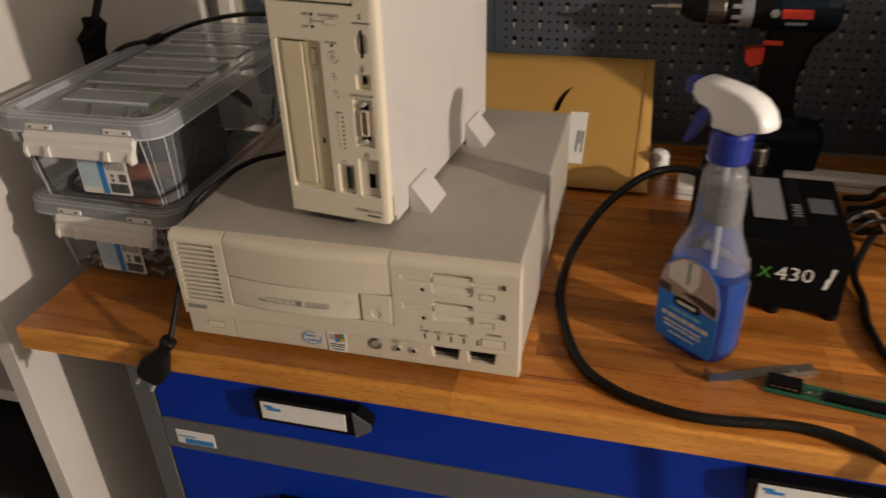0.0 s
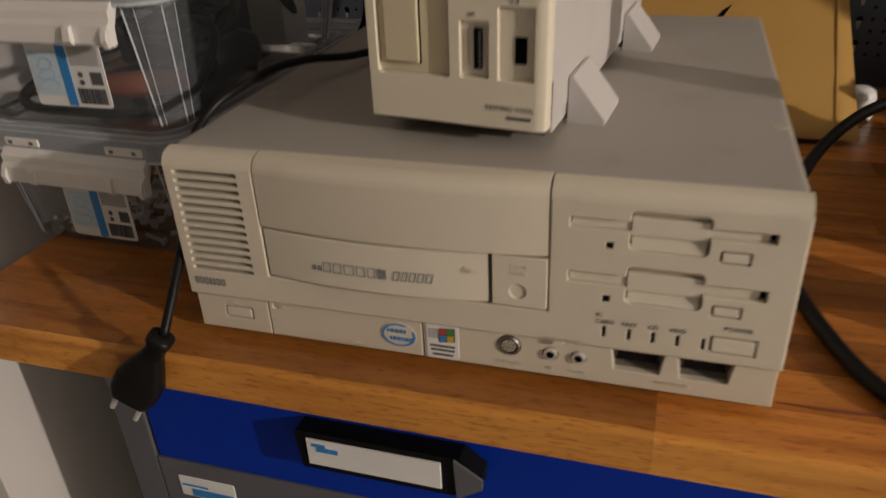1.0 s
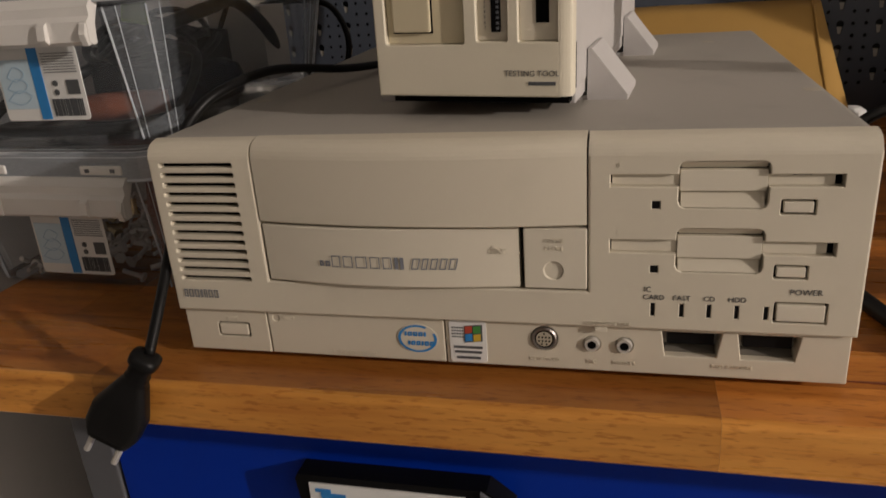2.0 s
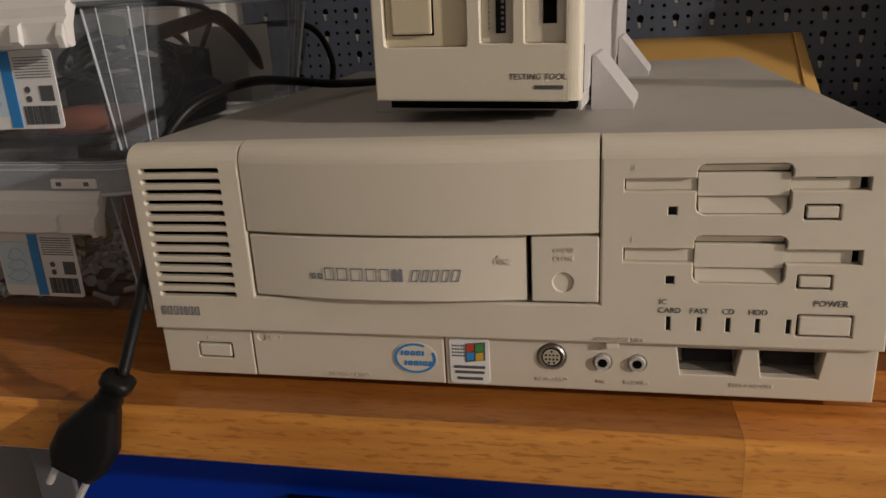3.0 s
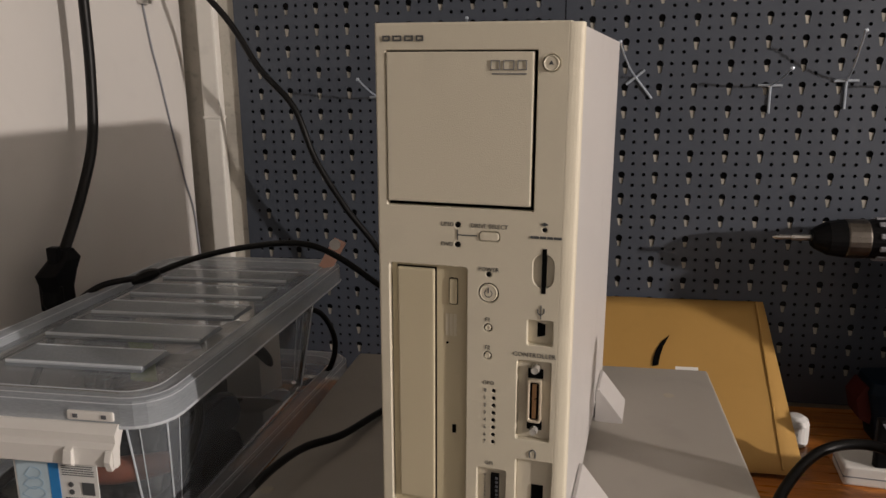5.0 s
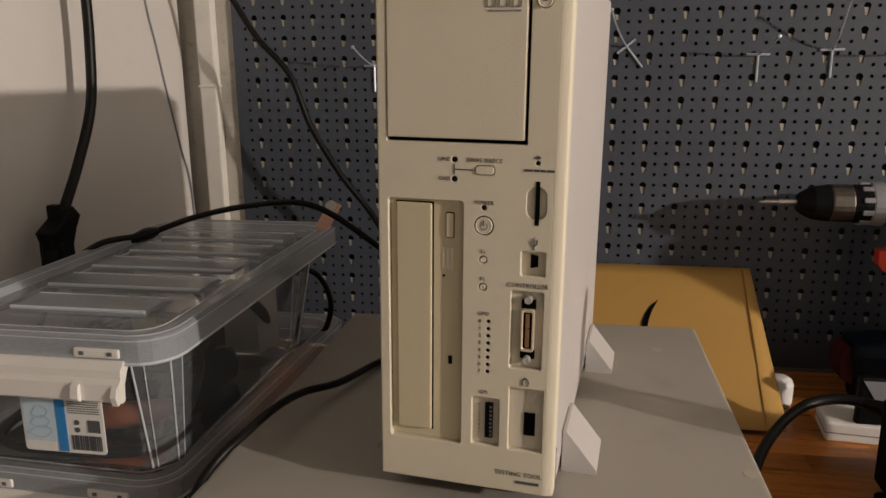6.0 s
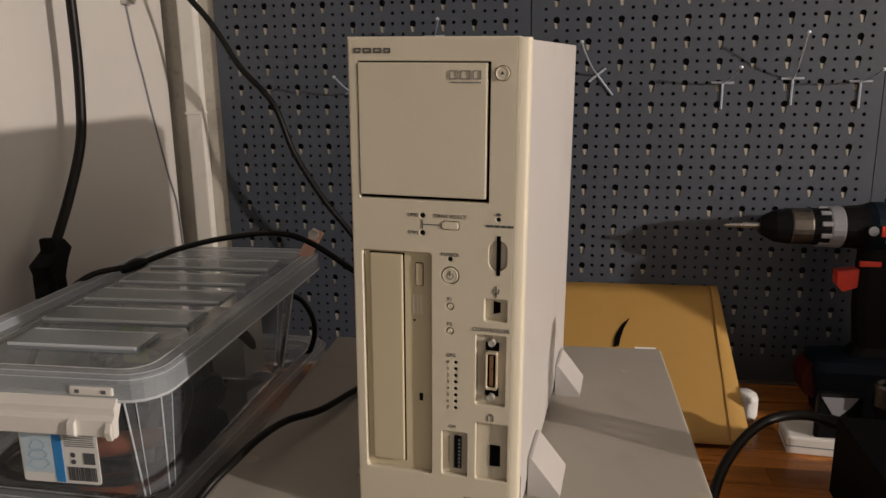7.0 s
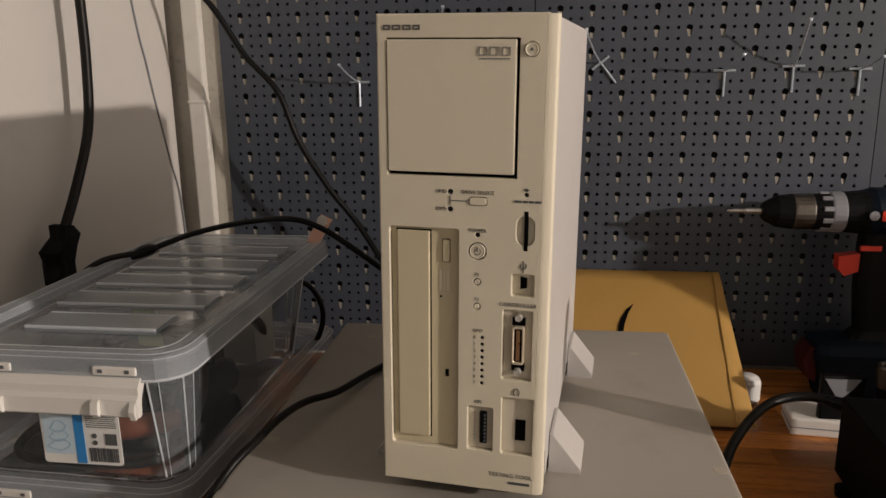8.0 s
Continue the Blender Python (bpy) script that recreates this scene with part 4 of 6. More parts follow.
    part("eject_gap", sheet(BM(), R(0.0438, 0.0494, 0.1805, 0.1975, 0.001, 2), [], 0.0037, 0.0004, 0.0001), M_HOLE, dr, **L)
    part("drive_button", sheet(BM(), R(0.0443, 0.0489, 0.1811, 0.1969, 0.0008, 2), [], 0.0026, 0.0012, 0.0004), M_CREAM2, dr, **L)
    part("drive_lamp", bx(0.0462, 0.0487, 0.0034, 0.0040, 0.0952, 0.1008), M_HOLE, dr, **L)
    part("pin_hole", lathe(BM(), [(0.0036, 0.0008), (0.004, 0.0008)], (0.0428, 0, 0.1555), "y", 10), M_HOLE, dr, **L)
    em = letter_blocks(BM(), (1, 1, 1), 0.0418, 0.0486, 0.1602, 0.1745, 0.0040, 0.0, 0.0008)
    part("embossed_mark", em, M_CREAM, dr, **L)
    # sockets
    part("usb_port", prism(BM(), [(0.0984, 0.1650), (0.1030, 0.1662), (0.1030, 0.1730), (0.0984, 0.1740)], 0.0034, 0.0043), M_HOLE, t, "small dark usb port", **L)
    part("controller_panel", bx(ctl[0] + 0.0006, ctl[1] - 0.0006, 0.0036, 0.0041, ctl[2] + 0.0006, ctl[3] - 0.0006), M_BEIGE2, t, **L)
    s = part("controller_socket", sheet(BM(), R(0.0940, 0.1026, 0.1110, 0.1390, 0.0016, 3), [(R(0.0955, 0.1011, 0.1128, 0.1372, 0.001, 2), 0.003, True)], -0.0012, 0.005, 0.0005), M_SHELLG, t, "pale gold metal ribbon connector with side latches", **L)
    part("socket_well", bx(0.0956, 0.1010, 0.0006, 0.0017, 0.1129, 0.1371), M_HOLE, s, **L)
    part("contact_strip", bx(0.0970, 0.0996, -0.0006, 0.0005, 0.1138, 0.1362, 0.0003), M_COPPER, s, **L)
    for z in (0.1452, 0.1052):
        q = part("jack_screw", lathe(BM(), [(-0.0016, 0.0012), (-0.0018, 0.0022), (0.0006, 0.0026), (0.0036, 0.0026)], (0.0983, 0, z), "y", 12), M_NICKEL, s, **L)
    for z in (0.1402, 0.1066):
        part("latch", bx(0.0938, 0.1028, 0.0020, 0.0036, z - 0.0012, z + 0.0044), M_HOLE, s, **L)
    part("headphone_panel", bx(hp[0] + 0.0006, hp[1] - 0.0006, 0.0036, 0.0041, hp[2] + 0.0006, hp[3] - 0.0006), M_BEIGE2, t, **L)
    part("headphone_port", bx(0.0976, 0.1050, 0.0030, 0.0037, 0.0510, 0.0672), M_HOLE, t, "dark rectangular port", **L)
    part("switch_panel", bx(gpi[0] + 0.0006, gpi[1] - 0.0006, 0.0036, 0.0041, gpi[2] + 0.0006, gpi[3] - 0.0006), M_BEIGE2, t, **L)
    g = part("dip_switch", bx(0.0720, 0.0772, 0.0014, 0.0037, 0.0464, 0.0712, 0.0002), M_BLACK, t, "black block of eight small switches", **L)
    for k in range(8):
        part("switch_lever", bx(0.0752, 0.0766, 0.0006, 0.0015, 0.0478 + 0.0029 * k, 0.0492 + 0.0029 * k), M_GREY, g, **L)
    for k in range(8):
        lettering(str(k), 0.0034, 0.0680, -0.0002, 0.1285 - 0.0049 * k, M_INK, t, **L)
        lettering(str(k), 0.0026, 0.0678, 0.0034, 0.0690 - 0.0029 * k, M_INK, t, **L)
    for w, h, x, z in (("UMD", 0.0036, 0.0438, 0.2312), ("DVD", 0.0036, 0.0438, 0.2192), ("DRIVE SELECT", 0.0036, 0.0690, 0.2312), ("POWER", 0.0036, 0.0690, 0.2052), ("F1", 0.0036, 0.0690, 0.1742), ("F2", 0.0036, 0.0690, 0.1564),
                       ("CONTROLLER", 0.0040, 0.0975, 0.1543), ("GPO", 0.0036, 0.0700, 0.1335), ("GPI", 0.0036, 0.0710, 0.0795), ("TESTING TOOL", 0.0046, 0.0954, 0.0232)):
        lettering(w, h, x, -0.0002, z, M_INKT, t, **L)
    mk = BM()
    box(mk, 0.0936, 0.1094, -0.0004, 0.0001, 0.0166, 0.0186)
    for x0, x1 in ((0.0932, 0.0982), (0.0987, 0.1023), (0.1028, 0.1062)):
        box(mk, x0, x1, -0.0004, 0.0001, 0.2258, 0.2272)
    box(mk, 0.1067, 0.1112, -0.0004, 0.0001, 0.2258, 0.2272)
    prism(mk, [(0.0990, 0.2342), (0.1012, 0.2332), (0.1034, 0.2342), (0.1012, 0.2354)], -0.0004, 0.0001)
    tube(mk, [(0.1006, -0.0002, 0.1775), (0.1006, -0.0002, 0.1858)], 0.0003, 2, 6)
    tube(mk, [(0.1006, -0.0002, 0.1795), (0.0988, -0.0002, 0.1812), (0.0988, -0.0002, 0.1835)], 0.0003, 3, 6)
    tube(mk, [(0.1006, -0.0002, 0.1800), (0.1024, -0.0002, 0.1815), (0.1024, -0.0002, 0.1840)], 0.0003, 3, 6)
    tube(mk, [(0.0968, -0.0002, 0.0872), (0.0964, -0.0002, 0.0905), (0.0983, -0.0002, 0.0925), (0.1002, -0.0002, 0.0905), (0.0998, -0.0002, 0.0872)], 0.0004, 4, 6)
    tagged(part("printed_mark", mk, M_INK, t, **L), kind="stuff")
    # steel body and feet
    part("body", bx(0.0016, W - 0.0012, 0.0126, 0.343, 0.0100, V1 - 0.0015, 0.0015), M_STEELW, t, "pale painted steel case", **L)
    part("side_slot", bx(W - 0.0014, W + 0.0002, 0.0128, 0.0140, 0.0130, 0.0390), M_HOLE, t, **L)
    part("base_plate", bx(0.0020, W - 0.0020, 0.0250, 0.318, 0.0010, 0.0098, 0.0010), M_STEELW, t, **L)
    part("base_gap", bx(0.004, W - 0.004, 0.014, 0.024, 0.0035, 0.0098), M_HOLE, t, **L)
    level = lambda x, y: (-0.0050 + 0.01866 * x - 0.01403 * y) / 0.977
    for y0 in (0.0585, 0.2535):
        y1 = y0 + 0.0485
        ym = (y0 + y1) / 2
        for side in (1, -1):
            at = lambda u: u if side > 0 else W - u
            pr = [(at(u), level(at(u), ym) + v) for u, v in ((W - 0.0005, 0.0), (W + 0.0248, 0.0), (W + 0.0248, 0.0036), (W + 0.0020, 0.0325), (W - 0.0005, 0.0325))]
            f = BM()
            prism(f, pr if side > 0 else pr[::-1], y0, y1)
            part("foot", f, M_STEELW, t, "slanted steel stabiliser foot", **L)
        part("foot_plate", prism(BM(), [(0.0006, level(0, ym)), (W - 0.0006, level(W, ym)), (W - 0.0006, level(W, ym) + 0.0030), (0.0006, level(0, ym) + 0.0030)], y0 + 0.001, y1 - 0.001), M_STEELW, t, "flat steel plate between the feet", **L)
    for o in t.children_recursive:
        o.data.transform(Matrix.Diagonal((0.981, 0.981, 0.977, 1)))
    return t


tower()

# ---- clear storage boxes with clip handles ----
def local_loft(sections):
    return loft(BM(), sections, (False, False))


def corner_lines(sx, sy, top, bot):
    """Foot and head of the ribs that stiffen a corner of the tub, just outside the wall."""
    out = []
    for pair in ((18, 0), (28, 20), (70, 62), (88, 88)):
        ends = []
        for (z, x0, x1, y0, y1, r), a in zip((bot, top), pair):
            cx, cy = (x1 if sx > 0 else x0), (y1 if sy > 0 else y0)
            ends.append((cx - sx * r + sx * (r + 0.0006) * math.sin(radians(a)), cy - sy * r + sy * (r + 0.0006) * math.cos(radians(a)), z))
        out.append(ends)
    return out


def storage_box(x, y, z, rz, label, label_at, ring=0.0):
    t = thing("storage_box", x, y, z, rz, label=label, category="storage box", group="stacked clear storage boxes")
    L = dict(local=True)
    s = lambda zz, hx, hy, r: (zz, -hx * 1.0235, hx * 1.0235, -hy * 1.02, hy * 1.02 + 0.009, r)
    foot, brim = (0.0020, -0.0985, 0.0945, -0.1815, 0.1170, 0.022), (0.0940, -0.1080, 0.1060, -0.1960, 0.1420, 0.026)
    b = local_loft([(-ring, -0.0880, 0.0845, -0.1715, 0.1070, 0.018), (0.0, -0.0935, 0.0900, -0.1765, 0.1120, 0.018), foot, brim, (0.0945, -0.1100, 0.1080, -0.1980, 0.1450, 0.027), (0.0975, -0.1100, 0.1080, -0.1980, 0.1450, 0.027)])
    b.faces.new([v for v in b.verts][:24])
    q = part("body", b, M_CLEAR, t, "see-through tapered plastic tub", **L)
    q.data.materials.append(M_CORNER)
    for f in q.data.polygons:
        n = f.normal
        if (abs(n.z) > 0.6 and f.center.z < 0.01) or (abs(n.x) > 0.12 and abs(n.y) > 0.12 and f.center.z > 0.01):
            f.material_index = 1
    for sx in (-1, 1):
        for sy in (-1, 1):
            for k, e in enumerate(corner_lines(sx, sy, brim, foot)):
                part("corner_rib", tube(BM(), e, (0.0008, 0.0004, 0.0007, 0.0004)[k], 2, 5), M_EDGE, t, "milky corner rib", **L)
    lid = [s(0.0985, 0.1105, 0.2030, 0.029), s(0.0985, 0.1120, 0.2045, 0.030), s(0.1130, 0.1115, 0.2040, 0.030), s(0.1175, 0.1100, 0.2025, 0.029), s(0.1190, 0.1070, 0.1995, 0.027), s(0.1180, 0.0985, 0.1910, 0.025), s(0.1172, 0.0940, 0.1865, 0.023), s(0.1120, 0.0920, 0.1845, 0.022), s(0.1112, 0.0885, 0.1810, 0.02)]
    b = local_loft(lid)
    b.faces.new([v for v in b.verts][-24:])
    q = part("lid", b, M_LIDC, t, "see-through lid with a cloudy raised rim", **L)
    q.data.materials.append(M_BAND)
    for f in q.data.polygons:
        c = f.center
        if len(f.vertices) == 4 and (abs(c.x) > 0.0955 or abs(c.y) > 0.193 or abs(f.normal.z) < 0.75):
            f.material_index = 1
    for z, hx, hy, r in ((0.1158, 0.1112, 0.2037, 0.0300), (0.1189, 0.1076, 0.2001, 0.0272), (0.1178, 0.0948, 0.1873, 0.0232), (0.1118, 0.0924, 0.1849, 0.0222)):
        part("rim_edge", local_loft([s(z, hx - 0.0004, hy - 0.0004, r), s(z + 0.0005, hx, hy, r), s(z, hx + 0.0005, hy + 0.0005, r)]), M_EDGE, q, "bright moulded edge", **L)
    part("skirt_edge", local_loft([s(0.0978, 0.1122, 0.2047, 0.030), s(0.0990, 0.1130, 0.2055, 0.0305), s(0.1002, 0.1122, 0.2047, 0.030)]), M_EDGE, q, **L)
    for k in range(5):
        y0, w = -0.142 + 0.066 * k, 0.074 if k else 0.060
        rb = prism(BM(), [(y0, 0.1114), (y0 + 0.0025, 0.1150), (y0 + 0.0385, 0.1158), (y0 + 0.0460, 0.1114)], -w, w, "x")
        part("lid_rib", rb, M_RIBP, q, "milky raised rib across the lid", **L)
        for yy, zz, rr in ((0.0022, 0.1148, 0.0016), (0.0385, 0.1156, 0.0010)):
            part("rib_edge", tube(BM(), [(-w, y0 + yy, zz), (w, y0 + yy, zz)], rr, 1, 5, raw=True), M_EDGE, q, **L)
    # clip handle on the front
    cx = 0.010
    prof = [(-0.2035, 0.1025), (-0.2100, 0.1015), (-0.2150, 0.0960), (-0.2150, 0.0900), (-0.2185, 0.0870), (-0.2190, 0.0745), (-0.2155, 0.0720), (-0.2120, 0.0730), (-0.2105, 0.0850), (-0.2065, 0.0930), (-0.2045, 0.0960)]
    h = part("clip_handle", prism(BM(), prof, cx - 0.073, cx + 0.073, "x"), M_CLIP, t, "white plastic clip handle", **L)
    for e in (-1, 1):
        w = prism(BM(), [(-0.2195, 0.0730), (-0.2230, 0.0765), (-0.2215, 0.0855), (-0.2160, 0.0890)], cx + e * 0.040 - 0.003, cx + e * 0.040 + 0.003, "x")
        part("grip_fin", w, M_CLIP, h, **L)
        w = prism(BM(), [(-0.2105, 0.0735), (-0.2200, 0.0718), (-0.2222, 0.0790), (-0.2195, 0.0855), (-0.2150, 0.0890), (-0.2110, 0.0860)], cx + e * 0.0700 - 0.0022, cx + e * 0.0700 + 0.0022, "x")
        part("end_cheek", w, M_CLIP, h, **L)
        g = part("hinge_lug", bx(cx + e * 0.052 - 0.018, cx + e * 0.052 + 0.018, -0.2100, -0.2040, 0.1031, 0.1101, 0.0016), M_CLIP, t, "white hinge lug", **L)
        for d in (-1, 1):
            part("hinge_pin", bx(cx + e * 0.052 + d * 0.011 - 0.0018, cx + e * 0.052 + d * 0.011 + 0.0018, -0.2106, -0.2099, 0.1053, 0.1081), M_GREY, g, **L)
    # hanging paper label
    lb = part("label_card", plate(BM(), (-0.028, 0.040, 0.0215, 0.0720), y=-0.2075, t=0.0007, r=0.003, c=0.0001), M_PAPER, t, "white paper label with a blue stripe and a bar code", **L)
    part("label_stripe", bx(0.0010, 0.0090, -0.2081, -0.2076, 0.0225, 0.0715), M_LBLUE, lb, **L)
    part("label_picture", bx(-0.0260, 0.0005, -0.2080, -0.2076, 0.0300, 0.0640), M_PALEB2, lb, **L)
    pic = BM()
    for k in range(3):
        z0 = 0.036 + 0.008 * k
        tube(pic, [(-0.0235 + 0.002 * k, -0.2084, z0), (-0.012, -0.2084, z0 - 0.003), (-0.003 - 0.001 * k, -0.2084, z0 + 0.003), (-0.013, -0.2084, z0 + 0.007), (-0.0235 + 0.002 * k, -0.2084, z0)], 0.00022, 4, 4)
    part("label_drawing", pic, M_PALEBLUE, lb, **L)
    code = BM()
    random.seed(3)
    xx = 0.0125
    while xx < 0.0365:
        w = random.choice((0.0004, 0.0007, 0.0010))
        box(code, xx, xx + w, -0.2081, -0.2076, 0.0245, 0.0365)
        xx += w + random.choice((0.0004, 0.0007))
    tagged(part("bar_code", code, M_INK, lb, **L), kind="stuff")
    bits = BM()
    part("code_square", bx(0.0270, 0.0368, -0.2081, -0.2076, 0.0395, 0.0493), M_INK, lb, **L)
    for k in range(8):
        xx = 0.0115
        while xx < 0.0365:
            w = random.uniform(0.0008, 0.0040)
            box(bits, xx, min(0.0375, xx + w), -0.2081, -0.2076, 0.0545 + 0.0018 * k, 0.0550 + 0.0018 * k)
            xx += w + 0.0006
    for zz in (0.041, 0.047):
        lathe(bits, [(-0.2081, 0.0021), (-0.2076, 0.0021)], (0.0180, 0, zz), "y", 10)
    tagged(part("label_print", bits, M_INK, lb, **L), kind="stuff")
    lb.location = label_at
    return t


M_CLIPT = clear_plastic("milky_polypropylene", (0.95, 0.96, 0.98), 0.5, (0.84, 0.92, 1.0))
M_EDGE = clear_plastic("bright_plastic_edge", (0.96, 0.97, 0.98), 0.75, (0.90, 0.95, 1.0))
M_RIBP = clear_plastic("lid_rib_polypropylene", (0.97, 0.98, 0.99), 0.36, (0.84, 0.92, 1.0), 1.5)
M_BAND = clear_plastic("cloudy_polypropylene", (0.97, 0.98, 0.99), 0.44, (0.84, 0.92, 1.0))
M_CORNER = clear_plastic("hazy_corner_polypropylene", (0.97, 0.98, 0.99), 0.20, (0.84, 0.92, 1.0))
M_PALEB2 = mat("label_sky_blue", (0.50, 0.63, 0.72), 0.55, var=0.12, scale=50)
BOX_LO = (-0.1500, 0.2890, ZB, -2.3)
BOX_UP = (-0.1405, 0.2678, ZB + 0.1257, 0.0)
storage_box(*BOX_LO, "clear lidded plastic box of screws and small hardware", (0.0035, 0.0085, -0.0035))
storage_box(*BOX_UP, "clear lidded plastic box of cables stacked on another box", (0.0142, 0.0085, -0.0010), 0.0050)

# ---- contents of the boxes ----
M_NAVY = mat("glossy_dark_blue_plastic", (0.006, 0.012, 0.030), 0.18, var=0.2)
M_BROWN = mat("reddish_brown_wood", (0.20, 0.062, 0.030), 0.45, var=0.25, scale=20, stretch=(1, 6, 6))
M_BRASS = mat("yellow_zinc_steel", (0.48, 0.38, 0.22), 0.35, 1.0, var=0.25, scale=60)
M_GREENP = mat("green_circuit_board", (0.02, 0.10, 0.055), 0.4, var=0.25, scale=60)
M_LIME = mat("pale_green_plastic", (0.22, 0.32, 0.06), 0.5)
M_ORANGE = mat("salmon_paper_tag", (0.60, 0.36, 0.28), 0.6)
M_RUST = mat("rust_brown_cloth", (0.17, 0.045, 0.022), 0.9, var=0.3, scale=40, bump=0.8, grain=300)
ZU, ZL = ZB + 0.1285, ZB + 0.0040


def cable(name, pts, r, label, material=None, n=8, category="cable"):
    b = tube(BM(), pts, r, n)
    t = solid(name, b, material or M_RUBBER, label, category, smooth=True)
    return t


def mouse_shape():
    b = loft(BM(), [(ZU, -0.113, -0.075, 0.180, 0.285, 0.018), (ZU + 0.012, -0.116, -0.072, 0.176, 0.289, 0.022), (ZU + 0.026, -0.113, -0.075, 0.182, 0.283, 0.019), (ZU + 0.034, -0.105, -0.083, 0.20, 0.265, 0.011)])
    t = solid("computer_mouse", b, M_NAVY, "glossy dark blue mouse lying in the box", "mouse", smooth=True)
    part("scroll_wheel", lathe(BM(), [(-0.0965, 0.004), (-0.0915, 0.004)], (0, 0.21, ZU + 0.0325), "x", 14), M_BLACK, t)


mouse_shape()
adapter = solid("power_adapter", bx(-0.215, -0.150, 0.24, 0.36, ZU, ZU + 0.034, 0.006, 3), M_BLACK, "black mains adapter brick in the box", "adapter")
solid("screwdriver", tube(BM(), [(-0.155, 0.135, ZU + 0.0125), (-0.120, 0.145, ZU + 0.0125), (-0.086, 0.165, ZU + 0.0125)], lambda s: 0.0085 + 0.003 * math.sin(3.1 * s), 8, 12), M_BROWN, "screwdriver with a reddish brown wooden handle in the box", "screwdriver", smooth=True)
cable("coiled_cable", [(-0.150, 0.165, ZU + 0.040), (-0.182, 0.122, ZU + 0.030), (-0.203, 0.104, ZU + 0.013), (-0.190, 0.0945, ZU + 0.0055), (-0.150, 0.0925, ZU + 0.0045), (-0.100, 0.0940, ZU + 0.0050), (-0.076, 0.106, ZU + 0.0055), (-0.070, 0.150, ZU + 0.007), (-0.09, 0.22, ZU + 0.045), (-0.18, 0.23, ZU + 0.042), (-0.216, 0.18, ZU + 0.010)], 0.0043, "black cable coiled round the bottom of a box")
random.seed(11)
for k in range(5):
    cx, cy, rr = random.uniform(-0.17, -0.115), random.uniform(0.20, 0.30), random.uniform(0.025, 0.045)
    pts = [(cx + rr * math.cos(a) * 1.15, cy + rr * 1.5 * math.sin(a), ZU + 0.040 + 0.006 * k + 0.010 * math.sin(2 * a + k)) for a in (0.6 * q for q in range(18))]
    cable("coiled_cable", pts, 0.0026 + 0.0003 * (k % 3), "thin black cable coiled loosely in a box")
tf = BM()
prism(tf, [(-0.130, 0.322), (-0.076, 0.330), (-0.066, 0.362), (-0.122, 0.368)], ZU + 0.001, ZU + 0.072, "z")
solid("paper_packet", tf, M_CLIP, "crumpled white paper packet in the box", "packet")
pa = BM()
box(pa, -0.011, 0.011, -0.05, 0.05, 0, 0.003, 0.001, 1, m=pose(-0.150, 0.235, ZU + 0.078, 8, 14, 35))
solid("plastic_strip", pa, M_LIME, "pale green plastic strip on the cables", "strip")
dark = BM()
prism(dark, [(0.24, ZU + 0.0005), (0.36, ZU + 0.0005), (0.35, ZU + 0.030), (0.33, ZU + 0.052), (0.30, ZU + 0.056), (0.26, ZU + 0.034)], -0.145, -0.112, "x")
solid("game_pad", dark, M_BLACK, "black moulded plastic controller part in the box", "controller")
solid("folding_stand", tube(BM(), [(-0.095, 0.17, ZU + 0.066), (-0.080, 0.24, ZU + 0.078), (-0.074, 0.28, ZU + 0.080), (-0.072, 0.33, ZU + 0.05), (-0.078, 0.36, ZU + 0.020)], 0.006, 6), M_BLACK, "black folding stand lying across the cables", "stand", smooth=True)


def hardware():
    """Loose screws, washers and spacers heaped over the floor of the lower box."""
    b = BM()
    random.seed(21)
    for k in range(210):
        x, y = random.uniform(-0.232, -0.074), random.uniform(0.113, 0.34)
        z = ZL + 0.004 + random.uniform(0, 0.026) * (0.6 + 0.4 * math.sin(40 * x))
        d = Vector((random.gauss(0, 1), random.gauss(0, 1), random.gauss(0, 0.35))).normalized()
        ln, r = random.uniform(0.006, 0.022), random.uniform(0.0012, 0.0028)
        p = Vector((x, y, z))
        tube(b, [p - d * ln / 2, p + d * ln / 2], r, 1, 6, raw=True)
        if k % 2:
            tube(b, [p + d * ln / 2, p + d * (ln / 2 + 0.002)], r * 2.1, 1, 6, raw=True)
    return solid("loose_hardware", b, M_NICKEL, "heap of loose bright steel screws and bolts in the box", "hardware", kind="stuff")


hardware()
random.seed(22)
for k in range(26):
    p = Vector((random.uniform(-0.225, -0.075), random.uniform(0.114, 0.24), ZL + random.uniform(0.012, 0.034)))
    d = Vector((random.gauss(0, 1), random.gauss(0, 1), random.gauss(0, 0.4))).normalized()
    solid("brass_bolt" if k % 3 else "white_spacer", tube(BM(), [p - d * 0.006, p + d * 0.006, p + d * 0.0062, p + d * 0.009], lambda s: 0.0026 if s < 0.5 else 0.0048, 1, 8, raw=True), M_BRASS if k % 3 else M_CLIP, "loose yellow plated bolt in the hardware heap" if k % 3 else "loose white plastic spacer in the hardware heap", "bolt" if k % 3 else "spacer", "loose bolts in the box")
cl = loft(BM(), [(ZL + 0.001, -0.094, -0.074, 0.120, 0.25, 0.008), (ZL + 0.06, -0.100, -0.066, 0.114, 0.25, 0.012), (ZL + 0.082, -0.095, -0.068, 0.122, 0.24, 0.008)])
for v in cl.verts:
    v.co += 0.004 * noise.noise_vector(v.co * 40)
solid("folded_cloth", cl, M_RUST, "rust-brown folded cloth in the hardware box", "cloth")

